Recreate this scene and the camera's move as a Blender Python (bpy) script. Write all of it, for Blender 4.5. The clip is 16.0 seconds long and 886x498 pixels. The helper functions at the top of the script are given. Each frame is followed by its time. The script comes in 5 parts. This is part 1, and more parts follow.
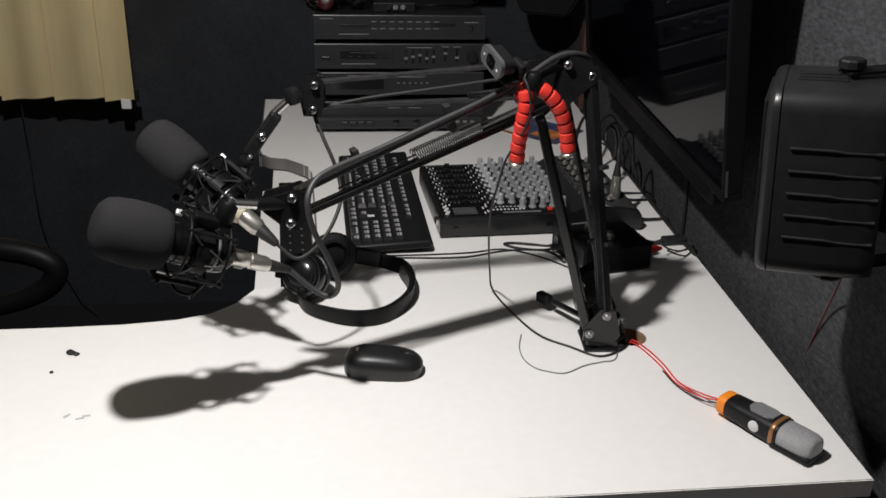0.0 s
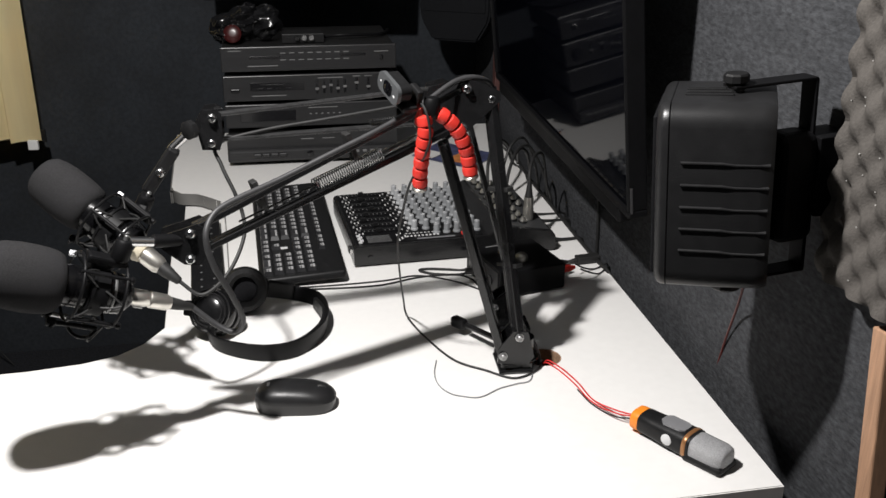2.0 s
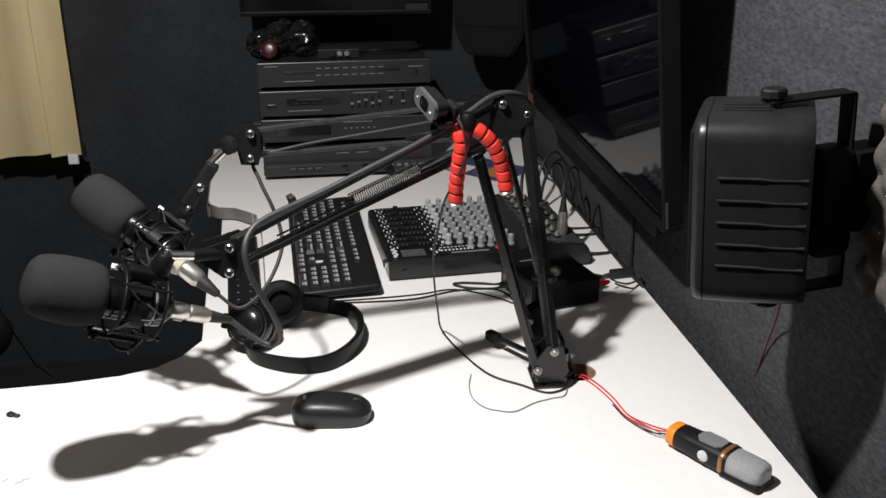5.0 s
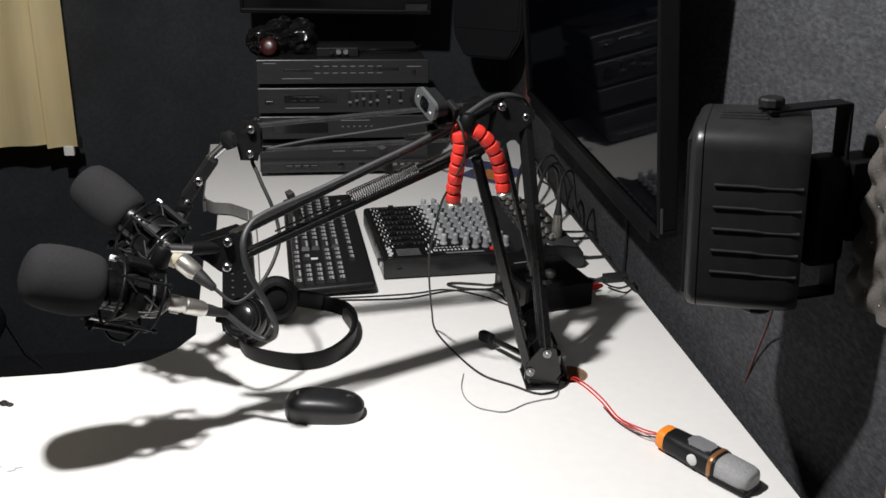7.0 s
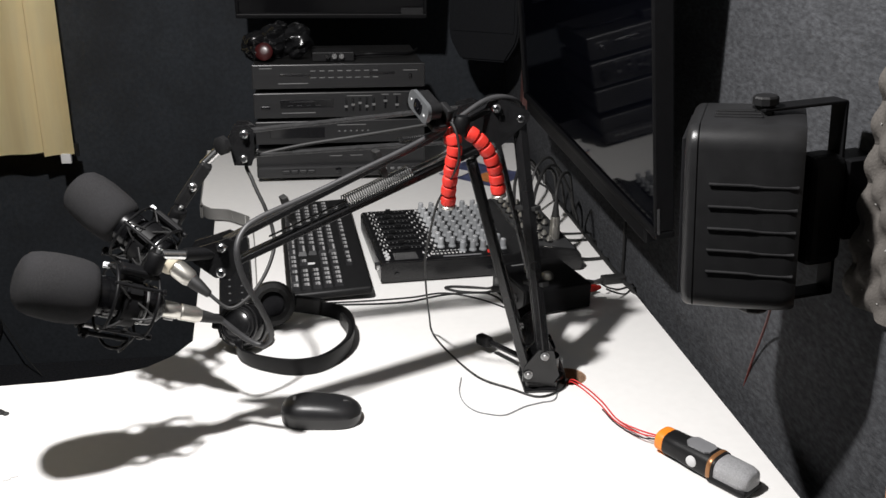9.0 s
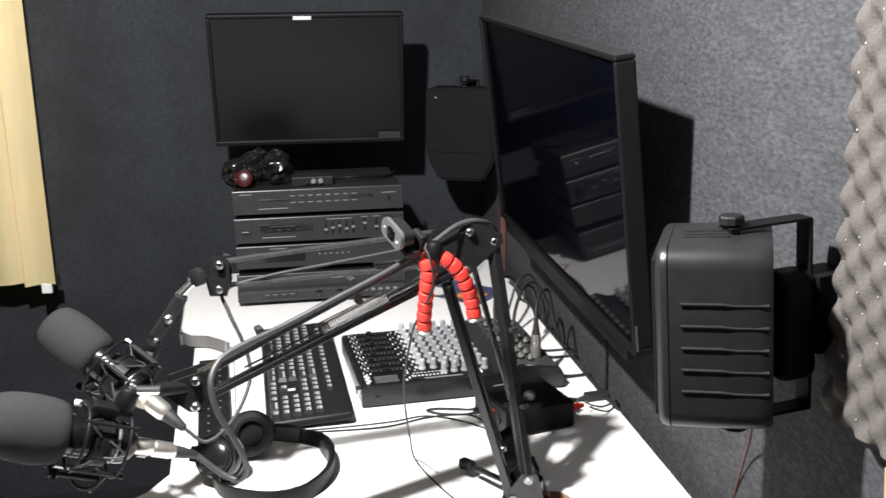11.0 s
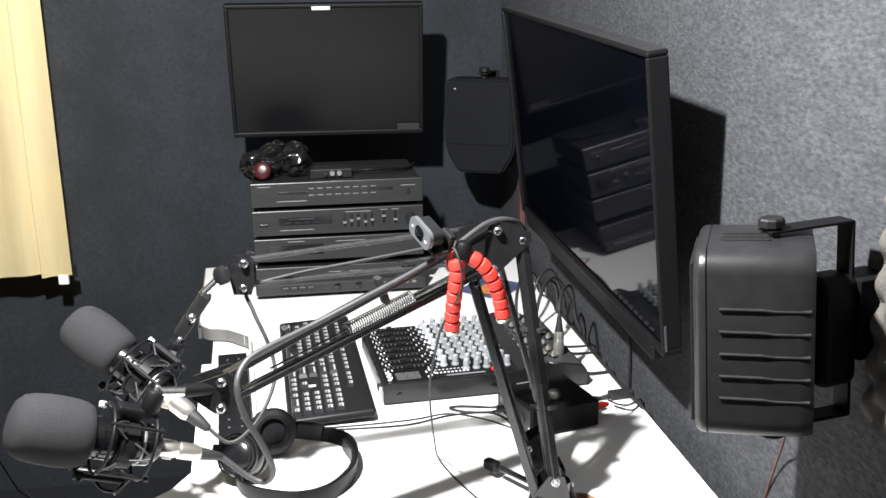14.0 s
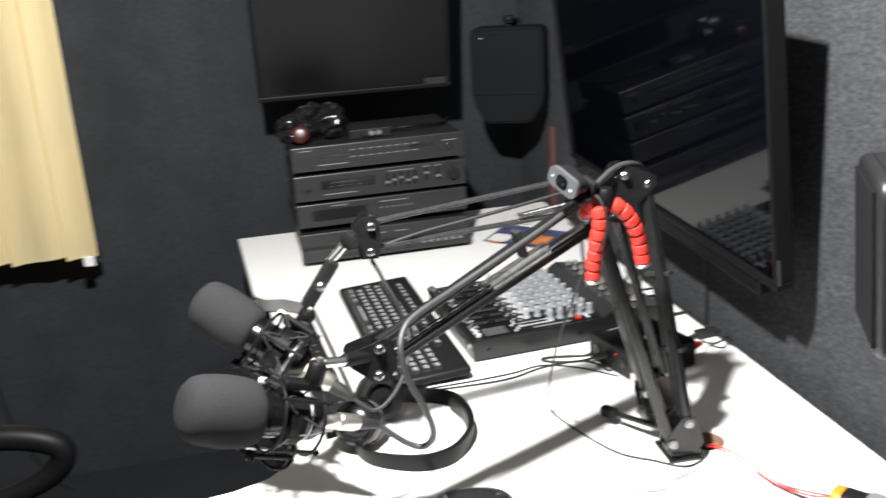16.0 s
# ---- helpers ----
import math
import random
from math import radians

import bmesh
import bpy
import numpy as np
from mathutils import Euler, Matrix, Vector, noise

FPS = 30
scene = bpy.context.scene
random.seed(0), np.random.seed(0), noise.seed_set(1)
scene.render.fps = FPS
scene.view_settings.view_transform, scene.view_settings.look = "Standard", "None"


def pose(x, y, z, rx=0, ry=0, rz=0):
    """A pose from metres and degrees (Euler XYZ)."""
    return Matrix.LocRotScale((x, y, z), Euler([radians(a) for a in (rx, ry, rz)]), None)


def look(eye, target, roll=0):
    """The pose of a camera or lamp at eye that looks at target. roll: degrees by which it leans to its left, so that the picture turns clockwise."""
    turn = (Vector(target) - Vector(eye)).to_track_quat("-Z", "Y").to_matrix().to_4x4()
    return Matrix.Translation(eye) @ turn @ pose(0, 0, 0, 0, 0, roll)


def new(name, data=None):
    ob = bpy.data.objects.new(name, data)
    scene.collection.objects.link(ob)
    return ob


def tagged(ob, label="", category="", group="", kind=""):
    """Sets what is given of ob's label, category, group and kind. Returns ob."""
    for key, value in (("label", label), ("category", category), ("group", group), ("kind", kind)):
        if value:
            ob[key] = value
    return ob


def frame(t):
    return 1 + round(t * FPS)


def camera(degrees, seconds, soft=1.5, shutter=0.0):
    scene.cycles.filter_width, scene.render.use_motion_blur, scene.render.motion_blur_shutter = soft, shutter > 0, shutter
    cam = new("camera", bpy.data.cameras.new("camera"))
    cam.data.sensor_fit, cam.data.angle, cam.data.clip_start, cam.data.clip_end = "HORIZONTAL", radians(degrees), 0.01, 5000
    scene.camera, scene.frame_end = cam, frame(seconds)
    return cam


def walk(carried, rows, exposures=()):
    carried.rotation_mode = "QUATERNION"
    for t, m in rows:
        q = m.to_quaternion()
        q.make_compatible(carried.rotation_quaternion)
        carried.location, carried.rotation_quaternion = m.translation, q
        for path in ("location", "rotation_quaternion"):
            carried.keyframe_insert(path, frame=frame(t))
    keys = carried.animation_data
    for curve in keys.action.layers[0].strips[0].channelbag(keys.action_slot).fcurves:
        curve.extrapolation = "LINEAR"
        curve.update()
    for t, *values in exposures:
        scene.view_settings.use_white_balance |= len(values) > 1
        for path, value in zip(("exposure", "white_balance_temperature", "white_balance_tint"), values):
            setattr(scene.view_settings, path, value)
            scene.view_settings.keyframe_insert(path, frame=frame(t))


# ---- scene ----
cam = camera(49.5, 16.0, 1.5, 0.4)
PATH = [
    (0, (-0.031, -0.007, 1.457), (0.065, 1.815, 0.637), 1.5),
    (0.5, (-0.025, -0.01, 1.464), (0.077, 1.836, 0.703), 1.0),
    (1, (-0.007, -0.003, 1.462), (0.185, 1.866, 0.776), 1.3),
    (1.5, (0.004, -0.003, 1.455), (0.261, 1.832, 0.701), 0.8),
    (2, (0.007, -0.002, 1.453), (0.238, 1.832, 0.688), 0.5),
    (2.5, (0.005, 0.004, 1.451), (0.243, 1.83, 0.671), 0.9),
    (3, (0.002, 0.003, 1.454), (0.186, 1.844, 0.693), 0.9),
    (3.2, (0.001, 0.001, 1.455), (0.182, 1.844, 0.710), 0.9),
    (5.3, (0.001, -0.008, 1.457), (0.172, 1.842, 0.717), -0.3),
    (5.5, (0.006, -0.009, 1.455), (0.205, 1.831, 0.698), -0.8),
    (6, (0.009, -0.01, 1.456), (0.225, 1.817, 0.671), -0.4),
    (6.5, (0.001, -0.016, 1.457), (0.182, 1.827, 0.7), 0.0),
    (7, (-0.007, -0.015, 1.458), (0.179, 1.835, 0.721), 1.5),
    (7.5, (-0.009, -0.01, 1.457), (0.169, 1.855, 0.756), 2.6),
    (8, (-0.007, -0.013, 1.457), (0.126, 1.852, 0.747), 2.0),
    (8.2, (-0.004, -0.01, 1.454), (0.153, 1.844, 0.719), 1.8),
    (10.3, (0.01, -0.02, 1.468), (0.157, 1.877, 0.853), -1.3),
    (10.5, (0.019, -0.025, 1.474), (0.126, 1.903, 0.953), -2.9),
    (11, (0.018, -0.008, 1.47), (0.233, 1.915, 0.963), -0.7),
    (11.5, (0.019, -0.002, 1.466), (0.273, 1.918, 0.964), -0.0),
    (12, (0.029, 0.002, 1.472), (0.352, 1.921, 1.011), -0.8),
    (12.5, (0.027, 0.026, 1.473), (0.408, 1.928, 0.985), -1.2),
    (13, (0.005, 0.012, 1.48), (0.195, 1.955, 1.045), -1.1),
    (13.5, (0.006, 0.009, 1.479), (0.225, 1.929, 0.963), -0.5),
    (14, (-0.003, 0.02, 1.48), (0.191, 1.938, 0.947), -0.6),
    (14.5, (-0.003, -0.005, 1.481), (0.184, 1.906, 0.923), -0.2),
    (15, (-0.016, -0.011, 1.488), (0.045, 1.934, 1.024), -0.5),
    (15.5, (-0.08, 0.018, 1.484), (-0.098, 1.939, 0.928), -2.5),
    (15.6, (-0.111, 0.027, 1.489), (-0.142, 1.948, 0.937), -3.2),
    (15.7, (-0.141, 0.043, 1.481), (-0.094, 1.967, 0.919), -3.9),
    (15.8, (-0.174, 0.055, 1.484), (-0.067, 1.964, 0.902), -4.7),
    (15.9, (-0.205, 0.068, 1.478), (-0.010, 1.961, 0.858), -4.6),
    (16, (-0.237, 0.078, 1.477), (0.06, 1.955, 0.854), -3.7),
]
EXPOSURES = [(0, -0.2, 6500, 10), (1.5, 0.4, 6450, 9), (3.0, 0.15, 6450, 9), (5.5, 0.3, 6400, 9), (6.5, 0.2, 6400, 9), (7.0, 0.17, 6400, 9), (7.5, 0.38, 6400, 9), (8.2, 0.42, 6400, 9),
             (10.5, 1.02, 6400, 10), (11.3, 1.7, 6300, 9), (12.0, 1.74, 6150, 9), (13.0, 1.96, 6000, 8), (13.5, 1.97, 6150, 8), (14.5, 1.72, 6250, 8), (15.0, 1.6, 6250, 8), (15.5, 1.76, 6250, 7), (16, 1.6, 6350, 7)]
walk(cam, [(t, look(eye, target, roll)) for t, eye, target, roll in PATH], EXPOSURES)

# ---- light: one small ceiling bulb over the near side of the desk, and a dim room ----
world = bpy.data.worlds.new("world")
scene.world = world
world.use_nodes = True
world.node_tree.nodes["Background"].inputs[0].default_value = (0.6, 0.7, 0.9, 1)
world.node_tree.nodes["Background"].inputs[1].default_value = 0.0
bulb = bpy.data.lights.new("ceiling_bulb", "POINT")
bulb.energy, bulb.shadow_soft_size, bulb.color = 97.0, 0.03, (1.0, 0.965, 0.945)
new("ceiling_bulb", bulb).matrix_world = pose(-0.30, 0.80, 2.00)


# ---- materials ----
def material(name, color, rough=0.5, metal=0.0, vary=0.15, scale=30.0, bump=0.0, bump_scale=200.0, spec=0.5,
             second=None, second_scale=6.0, second_amount=0.3, coat=0.0, stretch=(1, 1, 1), object_random=0.0, rough_vary=0.1):
    m = bpy.data.materials.new(name)
    m.use_nodes = True
    nt = m.node_tree
    n, link = nt.nodes, nt.links.new
    b = n["Principled BSDF"]
    b.inputs["Metallic"].default_value = metal
    b.inputs["Specular IOR Level"].default_value = spec
    b.inputs["Coat Weight"].default_value = coat
    tc = n.new("ShaderNodeTexCoord")
    mp = n.new("ShaderNodeMapping")
    mp.inputs["Scale"].default_value = stretch
    link(tc.outputs["Object"], mp.inputs["Vector"])
    fine = n.new("ShaderNodeTexNoise")
    fine.inputs["Scale"].default_value, fine.inputs["Detail"].default_value = scale, 6
    broad = n.new("ShaderNodeTexNoise")
    broad.inputs["Scale"].default_value, broad.inputs["Detail"].default_value = second_scale, 3
    for t in (fine, broad):
        link(mp.outputs[0], t.inputs["Vector"])
    c = Vector(color)
    r1 = n.new("ShaderNodeValToRGB")
    r1.color_ramp.elements[0].position, r1.color_ramp.elements[1].position = 0.3, 0.7
    r1.color_ramp.elements[0].color = (*(c * (1 - vary)), 1)
    r1.color_ramp.elements[1].color = (*[min(1, v * (1 + vary)) for v in c], 1)
    link(fine.outputs["Fac"], r1.inputs["Fac"])
    mix = n.new("ShaderNodeMix")
    mix.data_type = "RGBA"
    r2 = n.new("ShaderNodeMapRange")
    r2.inputs["From Min"].default_value, r2.inputs["From Max"].default_value = 0.4, 0.75
    r2.inputs["To Max"].default_value = second_amount
    link(broad.outputs["Fac"], r2.inputs["Value"])
    link(r2.outputs[0], mix.inputs["Factor"])
    link(r1.outputs["Color"], mix.inputs["A"])
    mix.inputs["B"].default_value = (*(second or [v * 0.7 for v in color]), 1)
    out = mix.outputs["Result"]
    if object_random:
        info = n.new("ShaderNodeObjectInfo")
        hsv = n.new("ShaderNodeHueSaturation")
        mr = n.new("ShaderNodeMapRange")
        mr.inputs["To Min"].default_value, mr.inputs["To Max"].default_value = 1 - object_random, 1 + object_random
        link(info.outputs["Random"], mr.inputs["Value"])
        link(mr.outputs[0], hsv.inputs["Value"])
        link(out, hsv.inputs["Color"])
        out = hsv.outputs["Color"]
    link(out, b.inputs["Base Color"])
    rr = n.new("ShaderNodeMapRange")
    rr.inputs["To Min"].default_value, rr.inputs["To Max"].default_value = max(0.02, rough - rough_vary), min(1, rough + rough_vary)
    link(broad.outputs["Fac"], rr.inputs["Value"])
    link(rr.outputs[0], b.inputs["Roughness"])
    if bump:
        bn = n.new("ShaderNodeTexNoise")
        bn.inputs["Scale"].default_value, bn.inputs["Detail"].default_value = bump_scale, 4
        link(mp.outputs[0], bn.inputs["Vector"])
        bp = n.new("ShaderNodeBump")
        bp.inputs["Strength"].default_value, bp.inputs["Distance"].default_value = bump, 0.002
        link(bn.outputs["Fac"], bp.inputs["Height"])
        link(bp.outputs[0], b.inputs["Normal"])
    return m


felt = material("charcoal_felt", (0.0490, 0.0506, 0.0545), 0.95, vary=0.40, scale=190, bump=0.7, bump_scale=300, spec=0.15,
                second=(0.0300, 0.0312, 0.0335), second_scale=26, second_amount=0.42, stretch=(0.9, 0.42, 1.0))
back_felt = material("dark_felt", (0.0283, 0.03154, 0.03618), 0.95, vary=0.16, scale=90, bump=0.25, bump_scale=240, spec=0.12,
                     second=(0.0190, 0.0200, 0.0215), second_scale=5, second_amount=0.75)
carpet = material("dark_carpet", (0.022, 0.023, 0.026), 0.95, vary=0.4, scale=160, bump=0.8, spec=0.1)
plaster = material("dark_ceiling", (0.045, 0.045, 0.045), 0.9, vary=0.1, scale=20, bump=0.3)
laminate = material("white_laminate", (0.80, 0.79, 0.77), 0.38, vary=0.02, scale=60, bump=0.06, bump_scale=350,
                    second=(0.74, 0.73, 0.71), second_scale=5, second_amount=0.35)
edging = material("white_edging", (0.74, 0.73, 0.71), 0.45, vary=0.03, scale=40)
# Desk edge band, greyed to hold the shade along the curve.
band_shade = material("shaded_edge_band", (0.15, 0.147, 0.14), 0.5, vary=0.06)
raw_board = material("raw_chipboard", (0.30, 0.18, 0.11), 0.85, vary=0.35, scale=260, bump=0.5)
black_plastic = material("black_plastic", (0.00877, 0.00877, 0.00923), 0.48, vary=0.2, scale=90, bump=0.12, bump_scale=500, spec=0.24)
satin_plastic = material("speaker_plastic", (0.01404, 0.01404, 0.01462), 0.36, vary=0.15, scale=60, bump=0.10, bump_scale=700, rough_vary=0.08, spec=0.34)
key_plastic = material("key_plastic", (0.024, 0.024, 0.0255), 0.34, vary=0.2, scale=120, object_random=0.2, spec=0.35)
black_metal = material("black_powder_coat", (0.009, 0.009, 0.0095), 0.25, spec=0.55, metal=0.0, vary=0.2, scale=120, bump=0.08, bump_scale=500)
# Black rods whose bright sheen is put in as a paler half-metal colour.
glint_rod = material("black_rod_glint", (0.060, 0.060, 0.061), 0.28, metal=0.55, spec=0.6, vary=0.3, scale=90)
mic_black = material("microphone_black", (0.0045, 0.0045, 0.005), 0.5, vary=0.2, scale=120, spec=0.14)
mic_gloss = material("microphone_gloss", (0.0030, 0.0030, 0.0034), 0.22, vary=0.2, scale=120, spec=0.35)
rubber = material("black_rubber", (0.012, 0.012, 0.012), 0.6, vary=0.2, scale=120, bump=0.1)
grey_rubber = material("grey_rubber_cable", (0.034, 0.034, 0.03536), 0.5, vary=0.15, scale=120)
# Corner loudspeaker's black, with the corner's shade darkened into the colour.
shaded_cloth = material("shaded_speaker_cloth", (0.0080, 0.0084, 0.0095), 0.9, vary=0.3, scale=300, spec=0.08)
dark_cloth = material("black_grille_cloth", (0.008, 0.008, 0.009), 0.9, vary=0.3, scale=300, spec=0.1)
cushion = material("black_leatherette", (0.0054, 0.0054, 0.0057), 0.45, vary=0.3, scale=80, bump=0.4, bump_scale=160)
screen_glass = material("dark_screen", (0.0036, 0.0036, 0.0042), 0.30, vary=0.05, scale=8, second_amount=0.1, rough_vary=0.04, spec=0.3)
glossy_screen = material("glossy_screen", (0.0011, 0.0013, 0.0024), 0.05, vary=0.05, scale=8, spec=0.24, second_amount=0.1, rough_vary=0.02)
gloss_shell = material("glossy_shell", (0.007, 0.007, 0.0075), 0.24, vary=0.15, scale=60, spec=0.45)
mouse_side = material("mouse_side", (0.014, 0.0137, 0.014), 0.4, vary=0.12, scale=80)
dusty_black = material("dusty_black", (0.011, 0.011, 0.012), 0.6, vary=0.3, scale=60, bump=0.1)
hifi_face = material("hifi_face", (0.0205, 0.0205, 0.0215), 0.38, metal=0.2, vary=0.15, scale=50, stretch=(0.2, 1, 4), bump=0.05)
hifi_dark = material("hifi_window", (0.006, 0.006, 0.007), 0.15, vary=0.1, scale=20)
hifi_mark = material("hifi_marking", (0.145, 0.145, 0.145), 0.5, vary=0.1)
hifi_case = material("hifi_case", (0.00896, 0.00896, 0.00896), 0.5, vary=0.25, scale=60, bump=0.2, bump_scale=300)
foam_wind = material("windscreen_foam", (0.0246, 0.0243, 0.0250), 0.98, vary=0.3, scale=900, bump=0.6, bump_scale=1100, spec=0.05,
                     second=(0.0238, 0.0238, 0.0259), second_scale=25, second_amount=0.5)
foam_wall = material("acoustic_foam", (0.0765, 0.0703, 0.0642), 0.98, vary=0.18, scale=260, bump=0.5, bump_scale=420, spec=0.08,
                     second=(0.098, 0.090, 0.082), second_scale=12, second_amount=0.6)
fleck = material("white_fleck", (0.55, 0.54, 0.52), 0.5, vary=0.05)
curtain_cloth = material("cream_curtain", (0.97, 0.82, 0.47), 0.7, vary=0.03, scale=12, stretch=(7, 7, 0.35), bump=0.08, bump_scale=60,
                         second=(0.92, 0.73, 0.39), second_scale=4, second_amount=0.5)
cream_plastic = material("cream_plastic", (0.52, 0.47, 0.36), 0.45, vary=0.08)
chrome = material("chrome", (0.72, 0.72, 0.72), 0.22, metal=1.0, vary=0.08, scale=60)
nickel = material("nickel_connector", (0.62, 0.60, 0.55), 0.3, metal=0.9, vary=0.15, scale=80)
steel = material("spring_steel", (0.38, 0.38, 0.38), 0.35, metal=0.9, vary=0.2, scale=90)
red_rubber = material("red_rubber", (0.6240, 0.0280, 0.0176), 0.55, vary=0.12, scale=60, bump=0.15, bump_scale=300)
red_cable = material("red_cable", (0.62, 0.03, 0.03), 0.5, vary=0.1)
dark_red_cable = material("dark_red_cable", (0.085, 0.011, 0.008), 0.5, vary=0.1)
orange_plastic = material("orange_plastic", (0.85, 0.25, 0.02), 0.42, vary=0.08)
copper_ring = material("copper_trim", (0.36, 0.17, 0.07), 0.35, metal=0.5, vary=0.15)
grey_plate = material("grey_plate", (0.26, 0.26, 0.27), 0.45, metal=0.3, vary=0.1)
grey_mesh = material("grey_wire_mesh", (0.44, 0.44, 0.45), 0.42, metal=0.4, vary=0.35, scale=900, bump=1.0, bump_scale=900)
knob_pale = material("pale_knob", (0.38, 0.39, 0.40), 0.45, vary=0.1, object_random=0.12)
knob_grey = material("grey_knob", (0.245, 0.253, 0.262), 0.5, vary=0.1, object_random=0.12)
panel_grey = material("grey_panel", (0.034, 0.035, 0.036), 0.5, vary=0.1)
meter_green = material("meter_green", (0.10, 0.30, 0.22), 0.4, vary=0.1)
scrap_grey = material("scrap_grey", (0.52, 0.51, 0.50), 0.6, vary=0.1)
white_mark = material("white_marking", (0.63, 0.63, 0.63), 0.5, vary=0.05)
legend = material("key_legend_print", (0.33, 0.33, 0.33), 0.5, vary=0.05)
silver_mark = material("silver_label", (0.55, 0.56, 0.57), 0.4, metal=0.3, vary=0.1)
wood_stick = material("pale_wood", (0.3900, 0.2250, 0.1350), 0.65, vary=0.2, scale=30, stretch=(8, 8, 0.6), bump=0.25)
red_wood = material("reddish_wood", (0.085, 0.035, 0.03), 0.6, vary=0.25, scale=40, stretch=(8, 8, 0.5), bump=0.2)
webcam_face = material("webcam_face", (0.070, 0.073, 0.076), 0.35, vary=0.1, coat=0.1)
lens_glass = material("lens_glass", (0.004, 0.004, 0.005), 0.06, vary=0.02)
paper_white = material("paper_white", (0.74, 0.72, 0.70), 0.6, vary=0.05)
paper_orange = material("paper_orange", (0.55, 0.20, 0.06), 0.6, vary=0.4, scale=40)
paper_blue = material("paper_blue", (0.07, 0.08, 0.16), 0.5, vary=0.5, scale=40)
red_gloss = material("red_gloss", (0.035, 0.005, 0.005), 0.3, vary=0.3, scale=60)
film_wrap = material("dark_cellophane", (0.006, 0.006, 0.0065), 0.20, vary=0.4, scale=40, bump=0.3, bump_scale=50, spec=0.4)


# ---- building helpers ----
def part(name, bm, mat, parent=None, label="", smooth=False):
    me = bpy.data.meshes.new(name)
    bm.normal_update()
    if smooth:
        for f in bm.faces:
            f.smooth = True
    bm.to_mesh(me)
    bm.free()
    if smooth:
        me.set_sharp_from_angle(angle=radians(42))
    me.materials.append(mat)
    ob = new(name, me)
    if parent is not None:
        ob.parent = parent
    if label:
        tagged(ob, label)
    return ob


def thing(name, m, label, category, group="", kind=""):
    ob = new(name)
    ob.empty_display_size = 0.02
    ob.matrix_world = m
    return tagged(ob, label, category, group, kind)


def add_box(bm, size, at=(0, 0, 0), m=None, bevel=0.0, seg=2):
    made = bmesh.ops.create_cube(bm, size=1.0)["verts"]
    bmesh.ops.transform(bm, matrix=Matrix.Diagonal((*size, 1)), verts=made)
    if bevel:
        edges = list({e for v in made for e in v.link_edges})
        made = bmesh.ops.bevel(bm, geom=edges, offset=bevel, segments=seg, affect="EDGES", profile=0.5)["verts"]
        made = list(set(made))
    bmesh.ops.transform(bm, matrix=(m or Matrix()) @ Matrix.Translation(at), verts=made)
    return made


def box(size, at=(0, 0, 0), m=None, bevel=0.0, seg=2):
    bm = bmesh.new()
    add_box(bm, size, at, m, bevel, seg)
    return bm


def frame_of(p0, p1):
    """A pose at p0 whose z axis points to p1."""
    d = Vector(p1) - Vector(p0)
    return Matrix.Translation(p0) @ d.to_track_quat("Z", "Y").to_matrix().to_4x4()


def add_lathe(bm, profile, seg=24, m=None):
    """Rings of (radius, height) round the z axis, closed at both ends."""
    rings = []
    for r, h in profile:
        rings.append([bm.verts.new((m or Matrix()) @ Vector((r * math.cos(2 * math.pi * k / seg), r * math.sin(2 * math.pi * k / seg), h))) for k in range(seg)])
    for a, b in zip(rings, rings[1:]):
        for k in range(seg):
            bm.faces.new((a[k], a[(k + 1) % seg], b[(k + 1) % seg], b[k]))
    bm.faces.new(rings[0][::-1])
    bm.faces.new(rings[-1])


def lathe(profile, seg=24, m=None):
    bm = bmesh.new()
    add_lathe(bm, profile, seg, m)
    return bm


def rod(p0, p1, r, seg=12, r1=None):
    length = (Vector(p1) - Vector(p0)).length
    r1 = r if r1 is None else r1
    c = min(r, r1) * 0.2
    return lathe([(r - c, 0), (r, c), (r1, length - c), (r1 - c, length)], seg, frame_of(p0, p1))


def bar(p0, p1, w, h, bevel=0.001):
    """A square tube from p0 to p1."""
    length = (Vector(p1) - Vector(p0)).length
    return box((w, h, length), (0, 0, length / 2), frame_of(p0, p1), bevel)


def spline(points, n=10):
    pts = [Vector(p) for p in points]
    pts = [2 * pts[0] - pts[1]] + pts + [2 * pts[-1] - pts[-2]]
    out = []
    for a, b, c, d in zip(pts, pts[1:], pts[2:], pts[3:]):
        for k in range(n):
            t = k / n
            out.append(0.5 * ((2 * b) + (c - a) * t + (2 * a - 5 * b + 4 * c - d) * t * t + (3 * b - a - 3 * c + d) * t ** 3))
    return out + [pts[-2]]


def tube(points, r, seg=8, smooth=10, radii=None):
    """A round cable through the points."""
    pts = spline(points, smooth) if smooth > 1 else [Vector(p) for p in points]
    bm = bmesh.new()
    rings, up = [], Vector((0, 0, 1))
    for k, p in enumerate(pts):
        d = (pts[min(k + 1, len(pts) - 1)] - pts[max(k - 1, 0)]).normalized()
        side = d.cross(up)
        side = (side if side.length > 1e-3 else d.cross(Vector((1, 0, 0)))).normalized()
        up = side.cross(d).normalized()
        rr = radii(k / (len(pts) - 1)) if radii else r
        rings.append([bm.verts.new(p + rr * (math.cos(2 * math.pi * j / seg) * side + math.sin(2 * math.pi * j / seg) * up)) for j in range(seg)])
    for a, b in zip(rings, rings[1:]):
        for j in range(seg):
            bm.faces.new((a[j], a[(j + 1) % seg], b[(j + 1) % seg], b[j]))
    bm.faces.new(rings[0][::-1])
    bm.faces.new(rings[-1])
    bmesh.ops.recalc_face_normals(bm, faces=bm.faces)
    return bm


